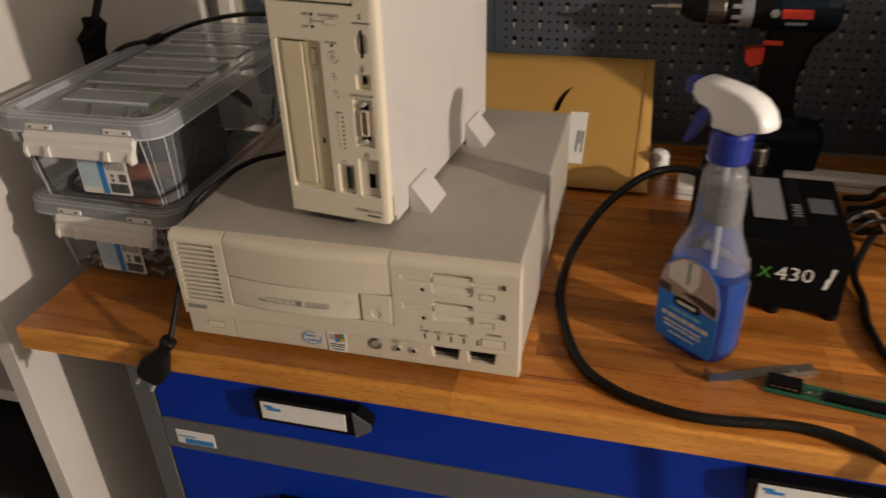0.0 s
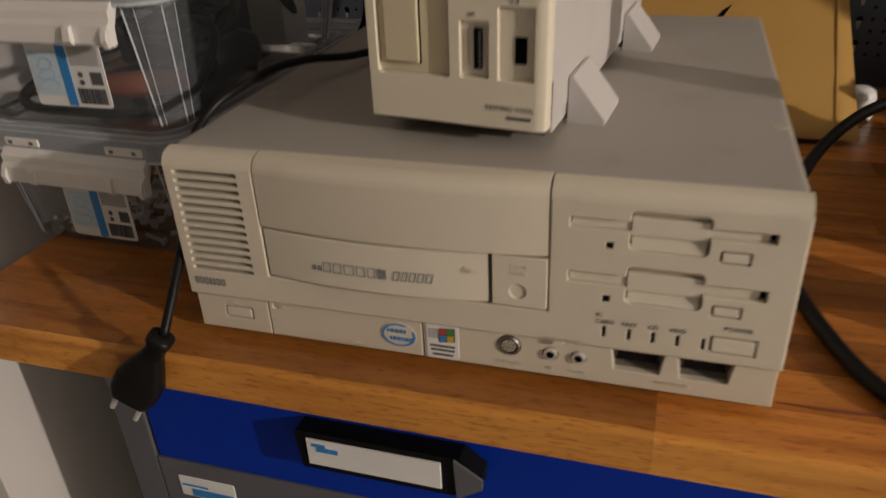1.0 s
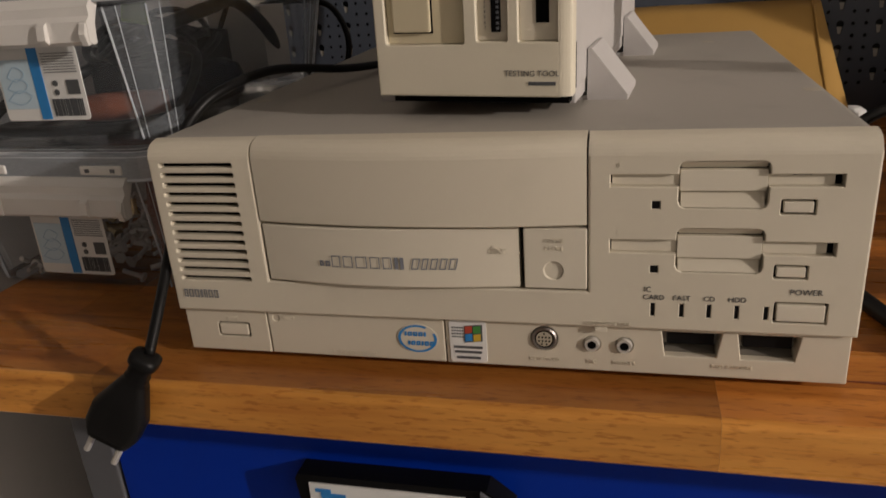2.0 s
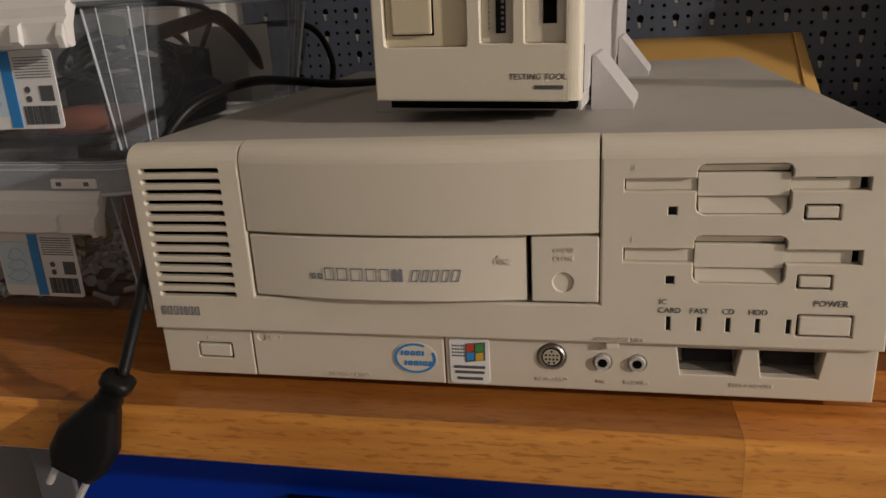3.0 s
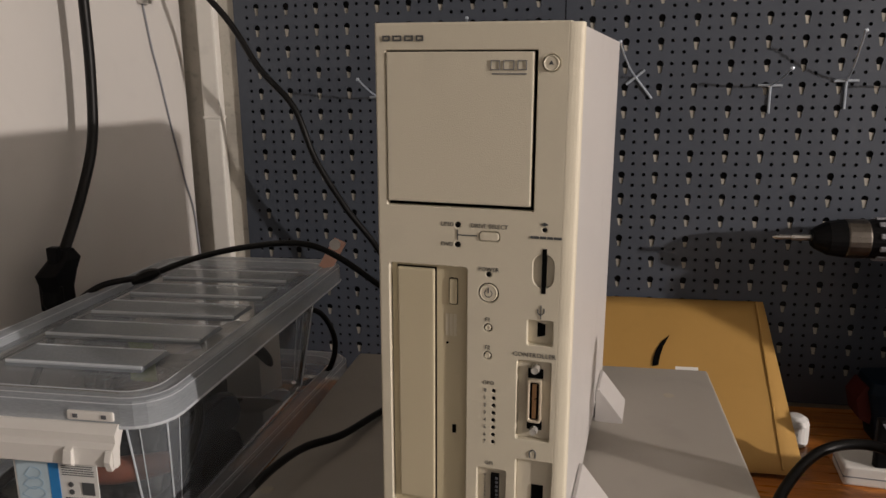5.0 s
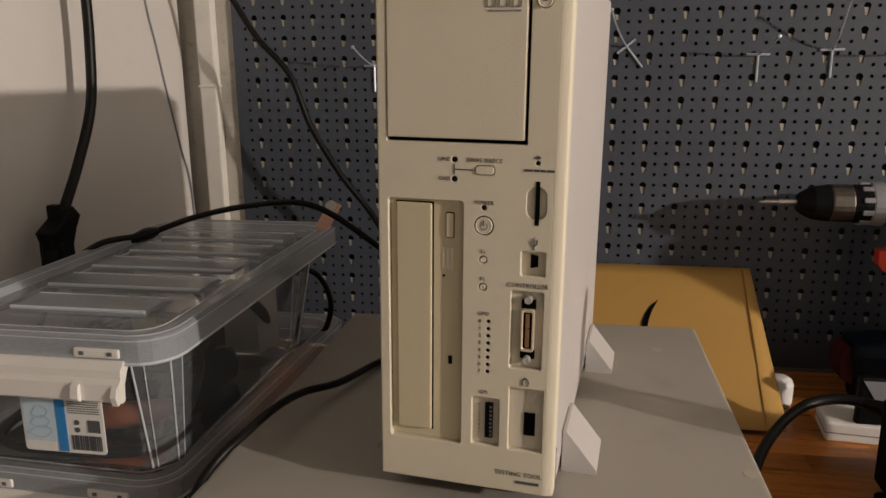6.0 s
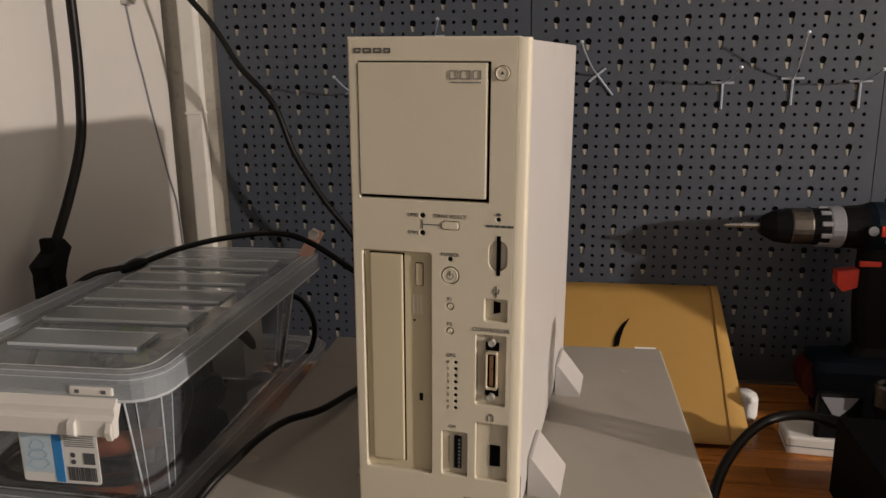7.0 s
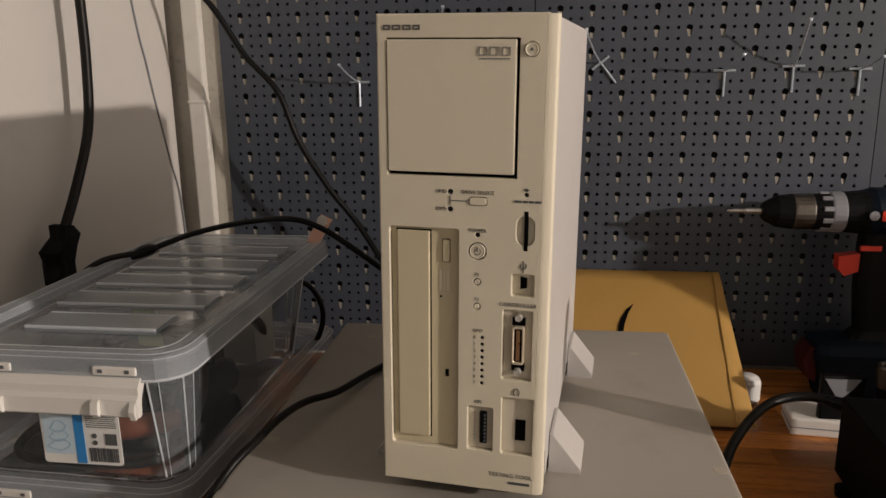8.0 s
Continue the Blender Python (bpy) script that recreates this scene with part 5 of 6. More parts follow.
cable("coiled_cable", [(-0.160, 0.140, 1.098), (-0.110, 0.128, 1.104), (-0.074, 0.137, 1.106), (-0.069, 0.171, 1.107), (-0.065, 0.203, 1.106), (-0.072, 0.26, 1.098), (-0.10, 0.29, 1.07)], 0.0024, "thin black cable pressed up under the box lid")

# ---- cables ----
def euro_plug(t, p0, p1, side):
    """Flat two-pin mains plug from p0 (cable end) to p1 (pin face)."""
    p0, p1 = Vector(p0), Vector(p1)
    d = (p1 - p0).normalized()
    s = Vector(side).normalized()
    s = (s - d * s.dot(d)).normalized()
    n = d.cross(s)
    b = BM()
    rings = []
    L_ = (p1 - p0).length
    for f, w, h in ((0, 0.0062, 0.0062), (0.02, 0.0090, 0.0080), (0.09, 0.0090, 0.0080), (0.11, 0.0064, 0.0060), (0.17, 0.0070, 0.0064), (0.19, 0.0062, 0.0056), (0.24, 0.0076, 0.0066), (0.26, 0.0068, 0.0058), (0.32, 0.0088, 0.0068), (0.50, 0.0135, 0.0076), (0.66, 0.0178, 0.0080), (0.86, 0.0178, 0.0080), (0.93, 0.0162, 0.0078), (1.0, 0.0142, 0.0074)):
        c = p0 + d * (f * L_)
        rings.append([b.verts.new(c + s * x + n * y) for x, y in rrect(-w, w, -h, h, min(w, h) * 0.7, 4)])
    for q, r in zip(rings, rings[1:]):
        bridge(b, q, r)
    b.faces.new(rings[0])
    b.faces.new(rings[-1])
    plug = part("plug", b, M_RUBBER, t, "flat black two-pin mains plug", smooth=True)
    for e in (-1, 1):
        a = p1 + s * (e * 0.0095) - d * 0.001
        part("pin_sleeve", tube(BM(), [a, a + d * 0.006], 0.0021, 1, 8, raw=True), M_BLACK, plug)
        part("pin", tube(BM(), [a + d * 0.006, a + d * 0.0185, a + d * 0.019], lambda q: 0.0022 if q < 0.9 else 0.0012, 1, 8, raw=True), M_NICKEL, plug, "bare metal pin")
    return plug


mc = cable("mains_cable", [(0.150, 0.405, ZT + 0.004), (0.105, 0.335, ZT + 0.0045), (0.072, 0.270, ZT + 0.005), (0.053, 0.208, 1.040), (0.034, 0.168, 1.047), (0.026, 0.125, 1.052), (0.019, 0.085, 1.050), (0.008, 0.058, 1.041), (-0.004, 0.042, 1.020), (-0.0088, 0.032, 0.990), (-0.0075, 0.014, 0.958), (-0.003, -0.014, 0.932), (-0.0010, -0.037, 0.909)], 0.0034, "black mains cable with a flat plug hanging over the bench edge")
euro_plug(mc, (-0.0010, -0.0385, 0.910), (-0.0385, -0.0440, 0.852), (0.83, 0.1, -0.5))

hc = cable("hanging_cable", [(-0.300, 0.42, 2.449), (-0.296, 0.415, 1.90), (-0.292, 0.412, 1.60), (-0.290, 0.411, 1.42), (-0.290, 0.408, 1.34), (-0.292, 0.400, 1.275), (-0.2955, 0.372, 1.215), (-0.295, 0.335, 1.165)], 0.0058, "thick black cable hanging down with a socket on its end")
so = BM()
rings = []
for z, x0, x1, y0, y1 in ((1.170, -0.297, -0.283, 0.322, 0.340), (1.160, -0.302, -0.279, 0.312, 0.345), (1.148, -0.304, -0.280, 0.294, 0.338), (1.130, -0.303, -0.281, 0.300, 0.331), (1.118, -0.301, -0.282, 0.296, 0.333), (1.098, -0.297, -0.284, 0.306, 0.330)):
    rings.append((z, x0, x1, y0, y1, 0.006))
loft(so, rings)
part("socket_end", so, M_BLACK, hc, "black moulded socket", smooth=False)
part("socket_tab", bx(-0.297, -0.285, 0.310, 0.3200, 1.152, 1.176, 0.002), M_BLACK, hc)
part("socket_rib", bx(-0.305, -0.279, 0.302, 0.308, 1.108, 1.136, 0.002), M_BLACK, hc)

bc = cable("box_cable", [(-0.295, 0.262, 1.04), (-0.272, 0.286, 1.102), (-0.246, 0.316, 1.1330), (-0.208, 0.350, 1.1385), (-0.160, 0.368, 1.1550), (-0.105, 0.376, 1.1670), (-0.045, 0.374, 1.1735), (-0.005, 0.376, 1.1620), (0.045, 0.385, 1.1250), (0.10, 0.41, 1.073), (0.150, 0.412, ZT + 0.003)], 0.0034, "thin black cable lying over the upper box lid")
part("cable_knot", tube(BM(), [(-0.222, 0.341, 1.133), (-0.208, 0.350, 1.1385), (-0.196, 0.355, 1.1420)], lambda s: 0.0036 + 0.0036 * math.sin(math.pi * s), 6, 8), M_RUBBER, bc)
cable("slanting_cable", [(-0.60, 0.45, 2.449), (-0.42, 0.55, 1.85), (-0.290, 0.60, 1.53), (-0.218, 0.62, 1.420), (-0.181, 0.622, 1.360), (-0.135, 0.622, 1.308), (-0.108, 0.622, 1.238), (-0.067, 0.622, 1.170), (-0.015, 0.620, 1.102), (0.06, 0.56, 1.00), (0.09, 0.50, 0.90), (0.10, 0.47, ZB + 0.004)], 0.0043, "black cable running down in front of the tool panels")
cable("loop_cable", [(-0.110, 0.400, 1.082), (-0.073, 0.425, 1.084), (-0.045, 0.440, 1.074), (-0.031, 0.445, 1.037), (-0.043, 0.440, 0.999), (-0.080, 0.432, 0.984)], 0.0034, "thin black cable looping out of the box back")
pcord = cable("power_cable", [(0.605, 0.405, 0.953), (0.560, 0.437, 0.954), (0.510, 0.425, 0.946), (0.460, 0.365, 0.926), (0.428, 0.285, 0.906), (0.417, 0.220, 0.8935), (0.421, 0.148, 0.8915), (0.452, 0.050, 0.8915), (0.493, 0.008, 0.8915), (0.540, -0.010, 0.8915), (0.589, -0.0165, 0.8915), (0.669, -0.009, 0.8915), (0.715, -0.018, 0.8915), (0.748, -0.036, 0.890), (0.785, -0.056, 0.872), (0.82, -0.066, 0.80), (0.83, -0.06, 0.60), (0.84, -0.05, 0.30), (0.86, -0.05, 0.007), (0.95, -0.08, 0.0065)], 0.0058, "thick black power cord curling across the bench", n=10)
cn = BM()
tube(cn, [(0.640, 0.393, 0.948), (0.622, 0.399, 0.951), (0.605, 0.409, 0.953), (0.575, 0.428, 0.955)], lambda s: 0.0145 if s < 0.5 else 0.0145 - 0.018 * (s - 0.5), 4, 10)
part("connector", cn, M_BLACK, pcord, "black moulded appliance connector")
cable("looped_cable", [(1.02, 0.50, ZB + 0.006), (0.92, 0.47, ZB + 0.006), (0.840, 0.417, ZB + 0.03), (0.778, 0.305, ZB + 0.012), (0.775, 0.235, ZB + 0.0065), (0.771, 0.175, ZB + 0.0065), (0.788, 0.105, ZB + 0.0065), (0.86, 0.05, ZB + 0.0065), (1.0, 0.02, ZB + 0.0065), (1.2, 0.03, ZB + 0.0065)], 0.0052, "black cord lying in a wide loop on the bench")
cable("thin_wall_cable", [(-0.3285, 0.592, 1.450), (-0.3285, 0.605, 1.391), (-0.3285, 0.618, 1.352), (-0.3285, 0.634, 1.295), (-0.3285, 0.650, 1.244), (-0.3285, 0.664, 1.199), (-0.3275, 0.684, 1.13), (-0.327, 0.690, 0.95), (-0.327, 0.690, 0.65), (-0.327, 0.690, 0.30), (-0.327, 0.690, 0.003)], 0.0015, "thin grey cable running down a white panel", M_GREYL)
nl = solid("cable_clip", bx(-0.3299, -0.318, 0.580, 0.603, 1.446, 1.462, 0.003), M_STEEL, "small metal clip holding a thin cable", "clip")
part("clip_nail", lathe(BM(), [(-0.318, 0.003), (-0.313, 0.0035), (-0.3125, 0.002)], (0, 0.591, 1.454), "x", 10), M_BRASS, nl)

# ---- padded envelope leaning on the panels ----
def envelope():
    t = new("padded_envelope")
    m = pose(0, 0.475, ZB + 0.004, 33.0, 0, 0)
    t.matrix_world = m
    WM[t] = m
    tagged(t, "large manila padded envelope leaning against the tool panels", "envelope")
    b = BM()
    n, k = 16, 12
    grid = []
    for side in (1, -1):
        g = []
        for j in range(k + 1):
            row = []
            for i in range(n + 1):
                u, v = i / n, j / k
                x = 0.165 + (0.5145 - 0.009 * v - 0.165) * u
                puff = 0.0045 * (1 - (2 * u - 1) ** 6) * (1 - (2 * v - 1) ** 6) + 0.0004
                puff += 0.0016 * noise.noise(Vector((x * 14, v * 5, 3)))
                row.append(b.verts.new((x, 0.262 * v, 0.005 + side * abs(puff))))
            g.append(row)
        grid.append(g)
        for j in range(k):
            for i in range(n):
                b.faces.new((g[j][i], g[j][i + 1], g[j + 1][i + 1], g[j + 1][i]))
    for j in range(k):
        for i in (0, n):
            b.faces.new((grid[0][j][i], grid[0][j + 1][i], grid[1][j + 1][i], grid[1][j][i]))
    for i in range(n):
        for j in (0, k):
            b.faces.new((grid[0][j][i], grid[0][j][i + 1], grid[1][j][i + 1], grid[1][j][i]))
    part("sleeve", b, M_KRAFT, t, local=True, smooth=True)
    e = prism(BM(), [(0.4900, 0.004), (0.4918, 0.004), (0.4965, 0.258), (0.4950, 0.258)], 0.0060, 0.0093, "z")
    part("seam", e, M_KRAFT, t, local=True)
    c = prism(BM(), [(0.351, 0.140), (0.359, 0.142), (0.362, 0.157), (0.367, 0.173), (0.376, 0.192), (0.365, 0.181), (0.357, 0.166), (0.353, 0.154)], 0.0095, 0.0112, "z")
    part("printed_swoosh", c, M_HOLE, t, "dark curved printed stroke", local=True)
    lb = part("shipping_label", bx(0.380, 0.4085, 0.041, 0.141, 0.0088, 0.0108), M_PAPER, t, "white paper shipping label", local=True)
    pb = BM()
    for k in range(3):
        box(pb, 0.3950 + 0.0042 * k, 0.3971 + 0.0042 * k, 0.062 + 0.016 * (k % 2), 0.104, 0.0109, 0.0112)
    part("label_print", pb, M_INK, lb, local=True)
    return t


envelope()

# ---- white roll and flat adapter ----
solid("white_roll", lathe(BM(), [(0, 0.0150), (0.004, 0.0170), (0.028, 0.0172), (0.034, 0.0150), (0.0380, 0.0090), (0.0388, 0.0040)], (0.5275, 0.574, ZB), "z"), M_PAPER, "white paper roll standing behind the envelope", "roll", smooth=False)
fa = thing("flat_white_adapter", 0.594, 0.500, ZB, -6, label="flat white plastic network adapter on the bench", category="adapter")
part("case", bx(-0.036, 0.036, -0.030, 0.030, 0.0, 0.0235, 0.004, 3), M_CLIP, fa, local=True)
part("case_seam", bx(-0.0364, 0.0364, -0.0304, 0.0304, 0.0105, 0.0118), M_GREYL, fa, local=True)
rail = thing("white_plastic_rail", 0.86, 0.565, ZB, -4, label="long white plastic rail lying on the bench", category="rail")
part("rail_body", prism(BM(), [(-0.018, 0.0), (0.018, 0.0), (0.018, 0.016), (0.014, 0.020), (-0.014, 0.020), (-0.018, 0.016)], -0.14, 0.30, "x"), M_CLIP, rail, local=True)
part("rail_groove", bx(-0.139, 0.299, -0.0188, -0.0181, 0.009, 0.0105), M_GREYL, rail, local=True)


# ---- spray bottle ----
def blue_liquid():
    m = clear_plastic("blue_cleaning_liquid", (0.10, 0.42, 0.95), 0.48, (0.008, 0.17, 0.80))
    return m


M_LIQ = blue_liquid()
M_CAPB = mat("deep_blue_plastic", (0.006, 0.022, 0.24), 0.35, var=0.05)
M_SPRW = mat("white_gloss_plastic", (0.82, 0.83, 0.84), 0.3, var=0.03)
M_LABP = mat("label_photo_print", (0.42, 0.33, 0.30), 0.4, var=0.45, scale=40)
M_CYANP = mat("label_cyan_print", (0.10, 0.50, 0.85), 0.4, var=0.05)
M_SOFA = mat("label_dark_print", (0.05, 0.035, 0.035), 0.4, var=0.3, scale=60)
M_LABB = mat("label_bright_blue", (0.006, 0.21, 0.80), 0.35, var=0.2, scale=30)


def spray_bottle():
    t = thing("spray_bottle", 0.580, 0.114, ZB, -39, label="clear trigger spray bottle of blue window cleaner with a white head", category="spray bottle")
    L = dict(local=True)
    s = lambda z, hx, hy, r: (z, -hx, hx, -hy, hy, r)
    out = [s(0.0, 0.030, 0.018, 0.016), s(0.004, 0.040, 0.026, 0.022), s(0.015, 0.0435, 0.0285, 0.024), s(0.090, 0.0435, 0.0285, 0.024), s(0.115, 0.041, 0.027, 0.023), s(0.135, 0.033, 0.0240, 0.021), s(0.150, 0.0265, 0.0215, 0.019), s(0.165, 0.0240, 0.0200, 0.018), s(0.200, 0.0232, 0.0192, 0.018), s(0.218, 0.0210, 0.0180, 0.017), s(0.229, 0.0135, 0.0135, 0.013)]
    q = part("bottle", local_loft_closed(out), M_CLEAR2, t, "clear plastic bottle", smooth=True, **L)
    q.data.materials.append(M_PETTHIN)
    for f in q.data.polygons:
        if f.center.z < 0.125:
            f.material_index = 1
    liq = [s(0.003, 0.037, 0.023, 0.019), s(0.015, 0.0418, 0.0268, 0.022), s(0.088, 0.0418, 0.0268, 0.022), s(0.105, 0.0405, 0.0262, 0.022)]
    part("liquid", local_loft_closed(liq), M_LIQ, t, "blue liquid", smooth=False, **L)
    part("dip_tube", tube(BM(), [(0.010, 0, 0.012), (0.004, 0, 0.12), (0.0, 0, 0.235)], 0.0034, 6, 8), M_CLIPT, t, smooth=True, **L)
    part("collar", lathe(BM(), [(0.229, 0.0190), (0.231, 0.0202), (0.257, 0.0202), (0.2605, 0.0180)], (0, 0, 0)), M_CAPB, t, "blue screw collar", **L)
    for k in range(5):
        part("thread_ring", lathe(BM(), [(0.165 + 0.0095 * k, 0.0192), (0.1665 + 0.0095 * k, 0.0206), (0.168 + 0.0095 * k, 0.0192)], (0.004, 0, 0)), M_CLEAR2, t, **L)
    HS = 0.80
    head = [(-0.021, 0.257), (0.018, 0.257), (0.027, 0.264), (0.044, 0.268), (0.051, 0.271), (0.051, 0.277), (0.045, 0.290), (0.032, 0.302), (0.010, 0.3095), (-0.018, 0.3125), (-0.046, 0.3135), (-0.055, 0.307), (-0.056, 0.294), (-0.047, 0.285), (-0.030, 0.281), (-0.023, 0.272)]
    hb = BM()
    rings = []
    for y, sc in ((-0.0170, 0.80), (-0.0160, 0.89), (-0.0130, 0.96), (-0.007, 1.0), (0.007, 1.0), (0.0130, 0.96), (0.0160, 0.89), (0.0170, 0.80)):
        rings.append([hb.verts.new((HS * x * sc, y * 0.9, 0.2600 + HS * (0.028 + (z - 0.285) * sc))) for x, z in head])
    for a, b in zip(rings, rings[1:]):
        bridge(hb, a, b)
    hb.faces.new(rings[0])
    hb.faces.new(rings[-1])
    part("spray_head", hb, M_SPRW, t, "white plastic spray head", smooth=True, **L)
    part("nozzle", bx(-0.0560, -0.0450, -0.0075, 0.0075, 0.2850, 0.3010, 0.002), M_CAPB, t, "blue nozzle", **L)
    tg = prism(BM(), [(-0.022, 0.277), (-0.031, 0.279), (-0.042, 0.264), (-0.048, 0.244), (-0.052, 0.236), (-0.047, 0.234), (-0.041, 0.244), (-0.031, 0.260)], -0.006, 0.006)
    part("trigger", tg, M_CAPB, t, "blue trigger", **L)
    lb = BM()
    outline = [(-0.036, 0.012), (0.036, 0.012), (0.0385, 0.030), (0.0385, 0.085), (0.032, 0.106), (0.018, 0.120), (0.0, 0.125), (-0.018, 0.120), (-0.032, 0.106), (-0.0385, 0.085), (-0.0385, 0.030)]
    prism(lb, outline, -0.0296, -0.0290)
    q = part("label", lb, M_LABB, t, "blue printed label with a pale window photo", **L)
    part("back_label", prism(BM(), [(x * 0.86, z + 0.008 * (z > 0.1)) for x, z in outline], 0.0290, 0.0296), M_PAPER, t, "white back of the rear label", **L)
    ph = prism(BM(), [(-0.0375, 0.073), (0.0375, 0.066), (0.0375, 0.086), (0.031, 0.105), (0.0175, 0.119), (0.0, 0.124), (-0.0175, 0.119), (-0.031, 0.105), (-0.0375, 0.086)], -0.0302, -0.0297)
    part("label_photo", ph, M_LABP, q, **L)
    part("label_curtain", prism(BM(), [(-0.027, 0.090), (0.004, 0.084), (0.012, 0.098), (0.010, 0.1205), (-0.012, 0.1195), (-0.028, 0.106)], -0.0306, -0.0303), M_PAPER, q, "white printed curtain", **L)
    part("label_window", bx(-0.004, -0.0012, -0.0310, -0.0307, 0.092, 0.1195), M_GREYL, q, **L)
    part("label_sofa", prism(BM(), [(-0.0372, 0.0735), (-0.0220, 0.0722), (-0.0225, 0.0810), (-0.0372, 0.0835)], -0.0306, -0.0303), M_SOFA, q, **L)
    part("label_table", prism(BM(), [(-0.008, 0.0800), (0.036, 0.0690), (0.0362, 0.0800), (0.010, 0.0835)], -0.0310, -0.0307), M_SOFA, q, **L)
    part("label_badge", sheet(BM(), R(-0.017, 0.017, 0.061, 0.072, 0.004, 3), [], -0.0310, 0.0008, 0.0002), M_BLACK, q, **L)
    w = BM()
    box(w, -0.012, 0.012, -0.0315, -0.0311, 0.0645, 0.0685)
    for k, (z, h, a) in enumerate(((0.054, 0.004, 0.020), (0.0445, 0.0055, 0.030), (0.036, 0.0028, 0.027), (0.0305, 0.0028, 0.025), (0.0225, 0.002, 0.018))):
        x = -a
        while x < a - 0.004:
            wd = 0.004 + 0.005 * ((k * 7 + int(x * 1e4)) % 3) / 2
            box(w, x, min(a, x + wd), -0.0302, -0.0297, z - h / 2, z + h / 2)
            x += wd + 0.0016
    part("label_print", w, M_PAPER, q, **L)
    c = BM()
    for x0, x1 in ((-0.022, -0.012), (-0.0105, -0.0005), (0.001, 0.013), (0.0145, 0.021)):
        box(c, x0, x1, -0.0308, -0.0303, 0.0525, 0.0560)
    part("label_heading", c, M_CYANP, q, "pale blue heading line", **L)
    return t


def local_loft_closed(sections):
    return loft(BM(), sections, (True, True))


spray_bottle()

# ---- power supply unit ----
M_PSU = mat("black_textured_paint", (0.004, 0.004, 0.0044), 0.65, var=0.2, scale=30, spec=0.04, bump=0.4, grain=700)


def power_supply():
    t = thing("power_supply", 0.568, 0.197, ZB, -1.5, label="black computer power supply with white numbers on its side", category="power supply")
    L = dict(local=True)
    part("case", bx(0, 0.172, 0, 0.178, 0.009, 0.098, 0.0015), M_PSU, t, **L)
    part("top_label", bx(0.068, 0.104, 0.055, 0.170, 0.0982, 0.0987), M_GREYL, t, "grey paper rating label", **L)
    tl = part("name_label", bx(0.110, 0.126, 0.040, 0.172, 0.0982, 0.0987), M_BLACK, t, "glossy black name label", **L)
    for k in range(5):
        part("label_print", bx(0.1135 + 0.002 * (k % 2), 0.1230, 0.066 + 0.007 * k, 0.0695 + 0.007 * k, 0.0988, 0.0991), M_GREYL, tl, **L)
    part("warranty_seal", bx(0.134, 0.162, 0.08, 0.12, 0.0982, 0.0985), M_GREY, t, **L)
    for fx in (-0.002, 0.100, 0.164):
        for fy in (0.006, 0.14):
            part("rubber_foot", lathe(BM(), [(0, 0.0085), (0.008, 0.0095), (0.010, 0.0095)], (fx, fy, 0)), M_BLACK, t, **L)
    lettering("430", 0.026, 0.1155, -0.0006, 0.0560, M_PAPER, t, width=0.041, **L)
    lettering("X", 0.022, 0.083, -0.0006, 0.0560, M_GREEN, t, width=0.014, **L)
    part("white_slash", prism(BM(), [(0.1480, 0.041), (0.1520, 0.041), (0.1590, 0.069), (0.1540, 0.069), (0.1530, 0.056), (0.1505, 0.055)], -0.0008, 0.0002), M_PAPER, t, **L)
    for k in range(4):
        a = random.Random(k)
        pts = [(0.171, 0.12 + 0.006 * k, 0.03 + 0.006 * k), (0.20 + 0.02 * a.random(), 0.14 + 0.02 * k * 0.5, 0.05 + 0.02 * a.random()), (0.25, 0.16 + 0.03 * a.random(), 0.035 + 0.03 * a.random()), (0.32, 0.20 + 0.05 * a.random(), 0.015 + 0.01 * k * 0.4), (0.42, 0.15 + 0.1 * a.random(), 0.004)]
        part("wire", tube(BM(), pts, 0.0028, 8, 6), (M_RUBBER, M_RUBBER, M_COPPERW)[k % 3], t, smooth=True, **L)
    return t


M_COPPERW = mat("yellow_brown_wire", (0.10, 0.05, 0.012), 0.5)
power_supply()

# ---- cordless drill ----
M_TEAL = mat("dark_blue_tool_plastic", (0.0022, 0.007, 0.015), 0.55, var=0.1, scale=30, spec=0.15)
M_TRED = mat("red_tool_plastic", (0.62, 0.035, 0.012), 0.4, var=0.06)
M_RUST2 = mat("dull_red_plastic", (0.05, 0.007, 0.005), 0.6, spec=0.2)
M_SATIN = mat("worn_satin_steel", (0.15, 0.135, 0.118), 0.38, 1.0, var=0.35, scale=70, dirt=0.5)


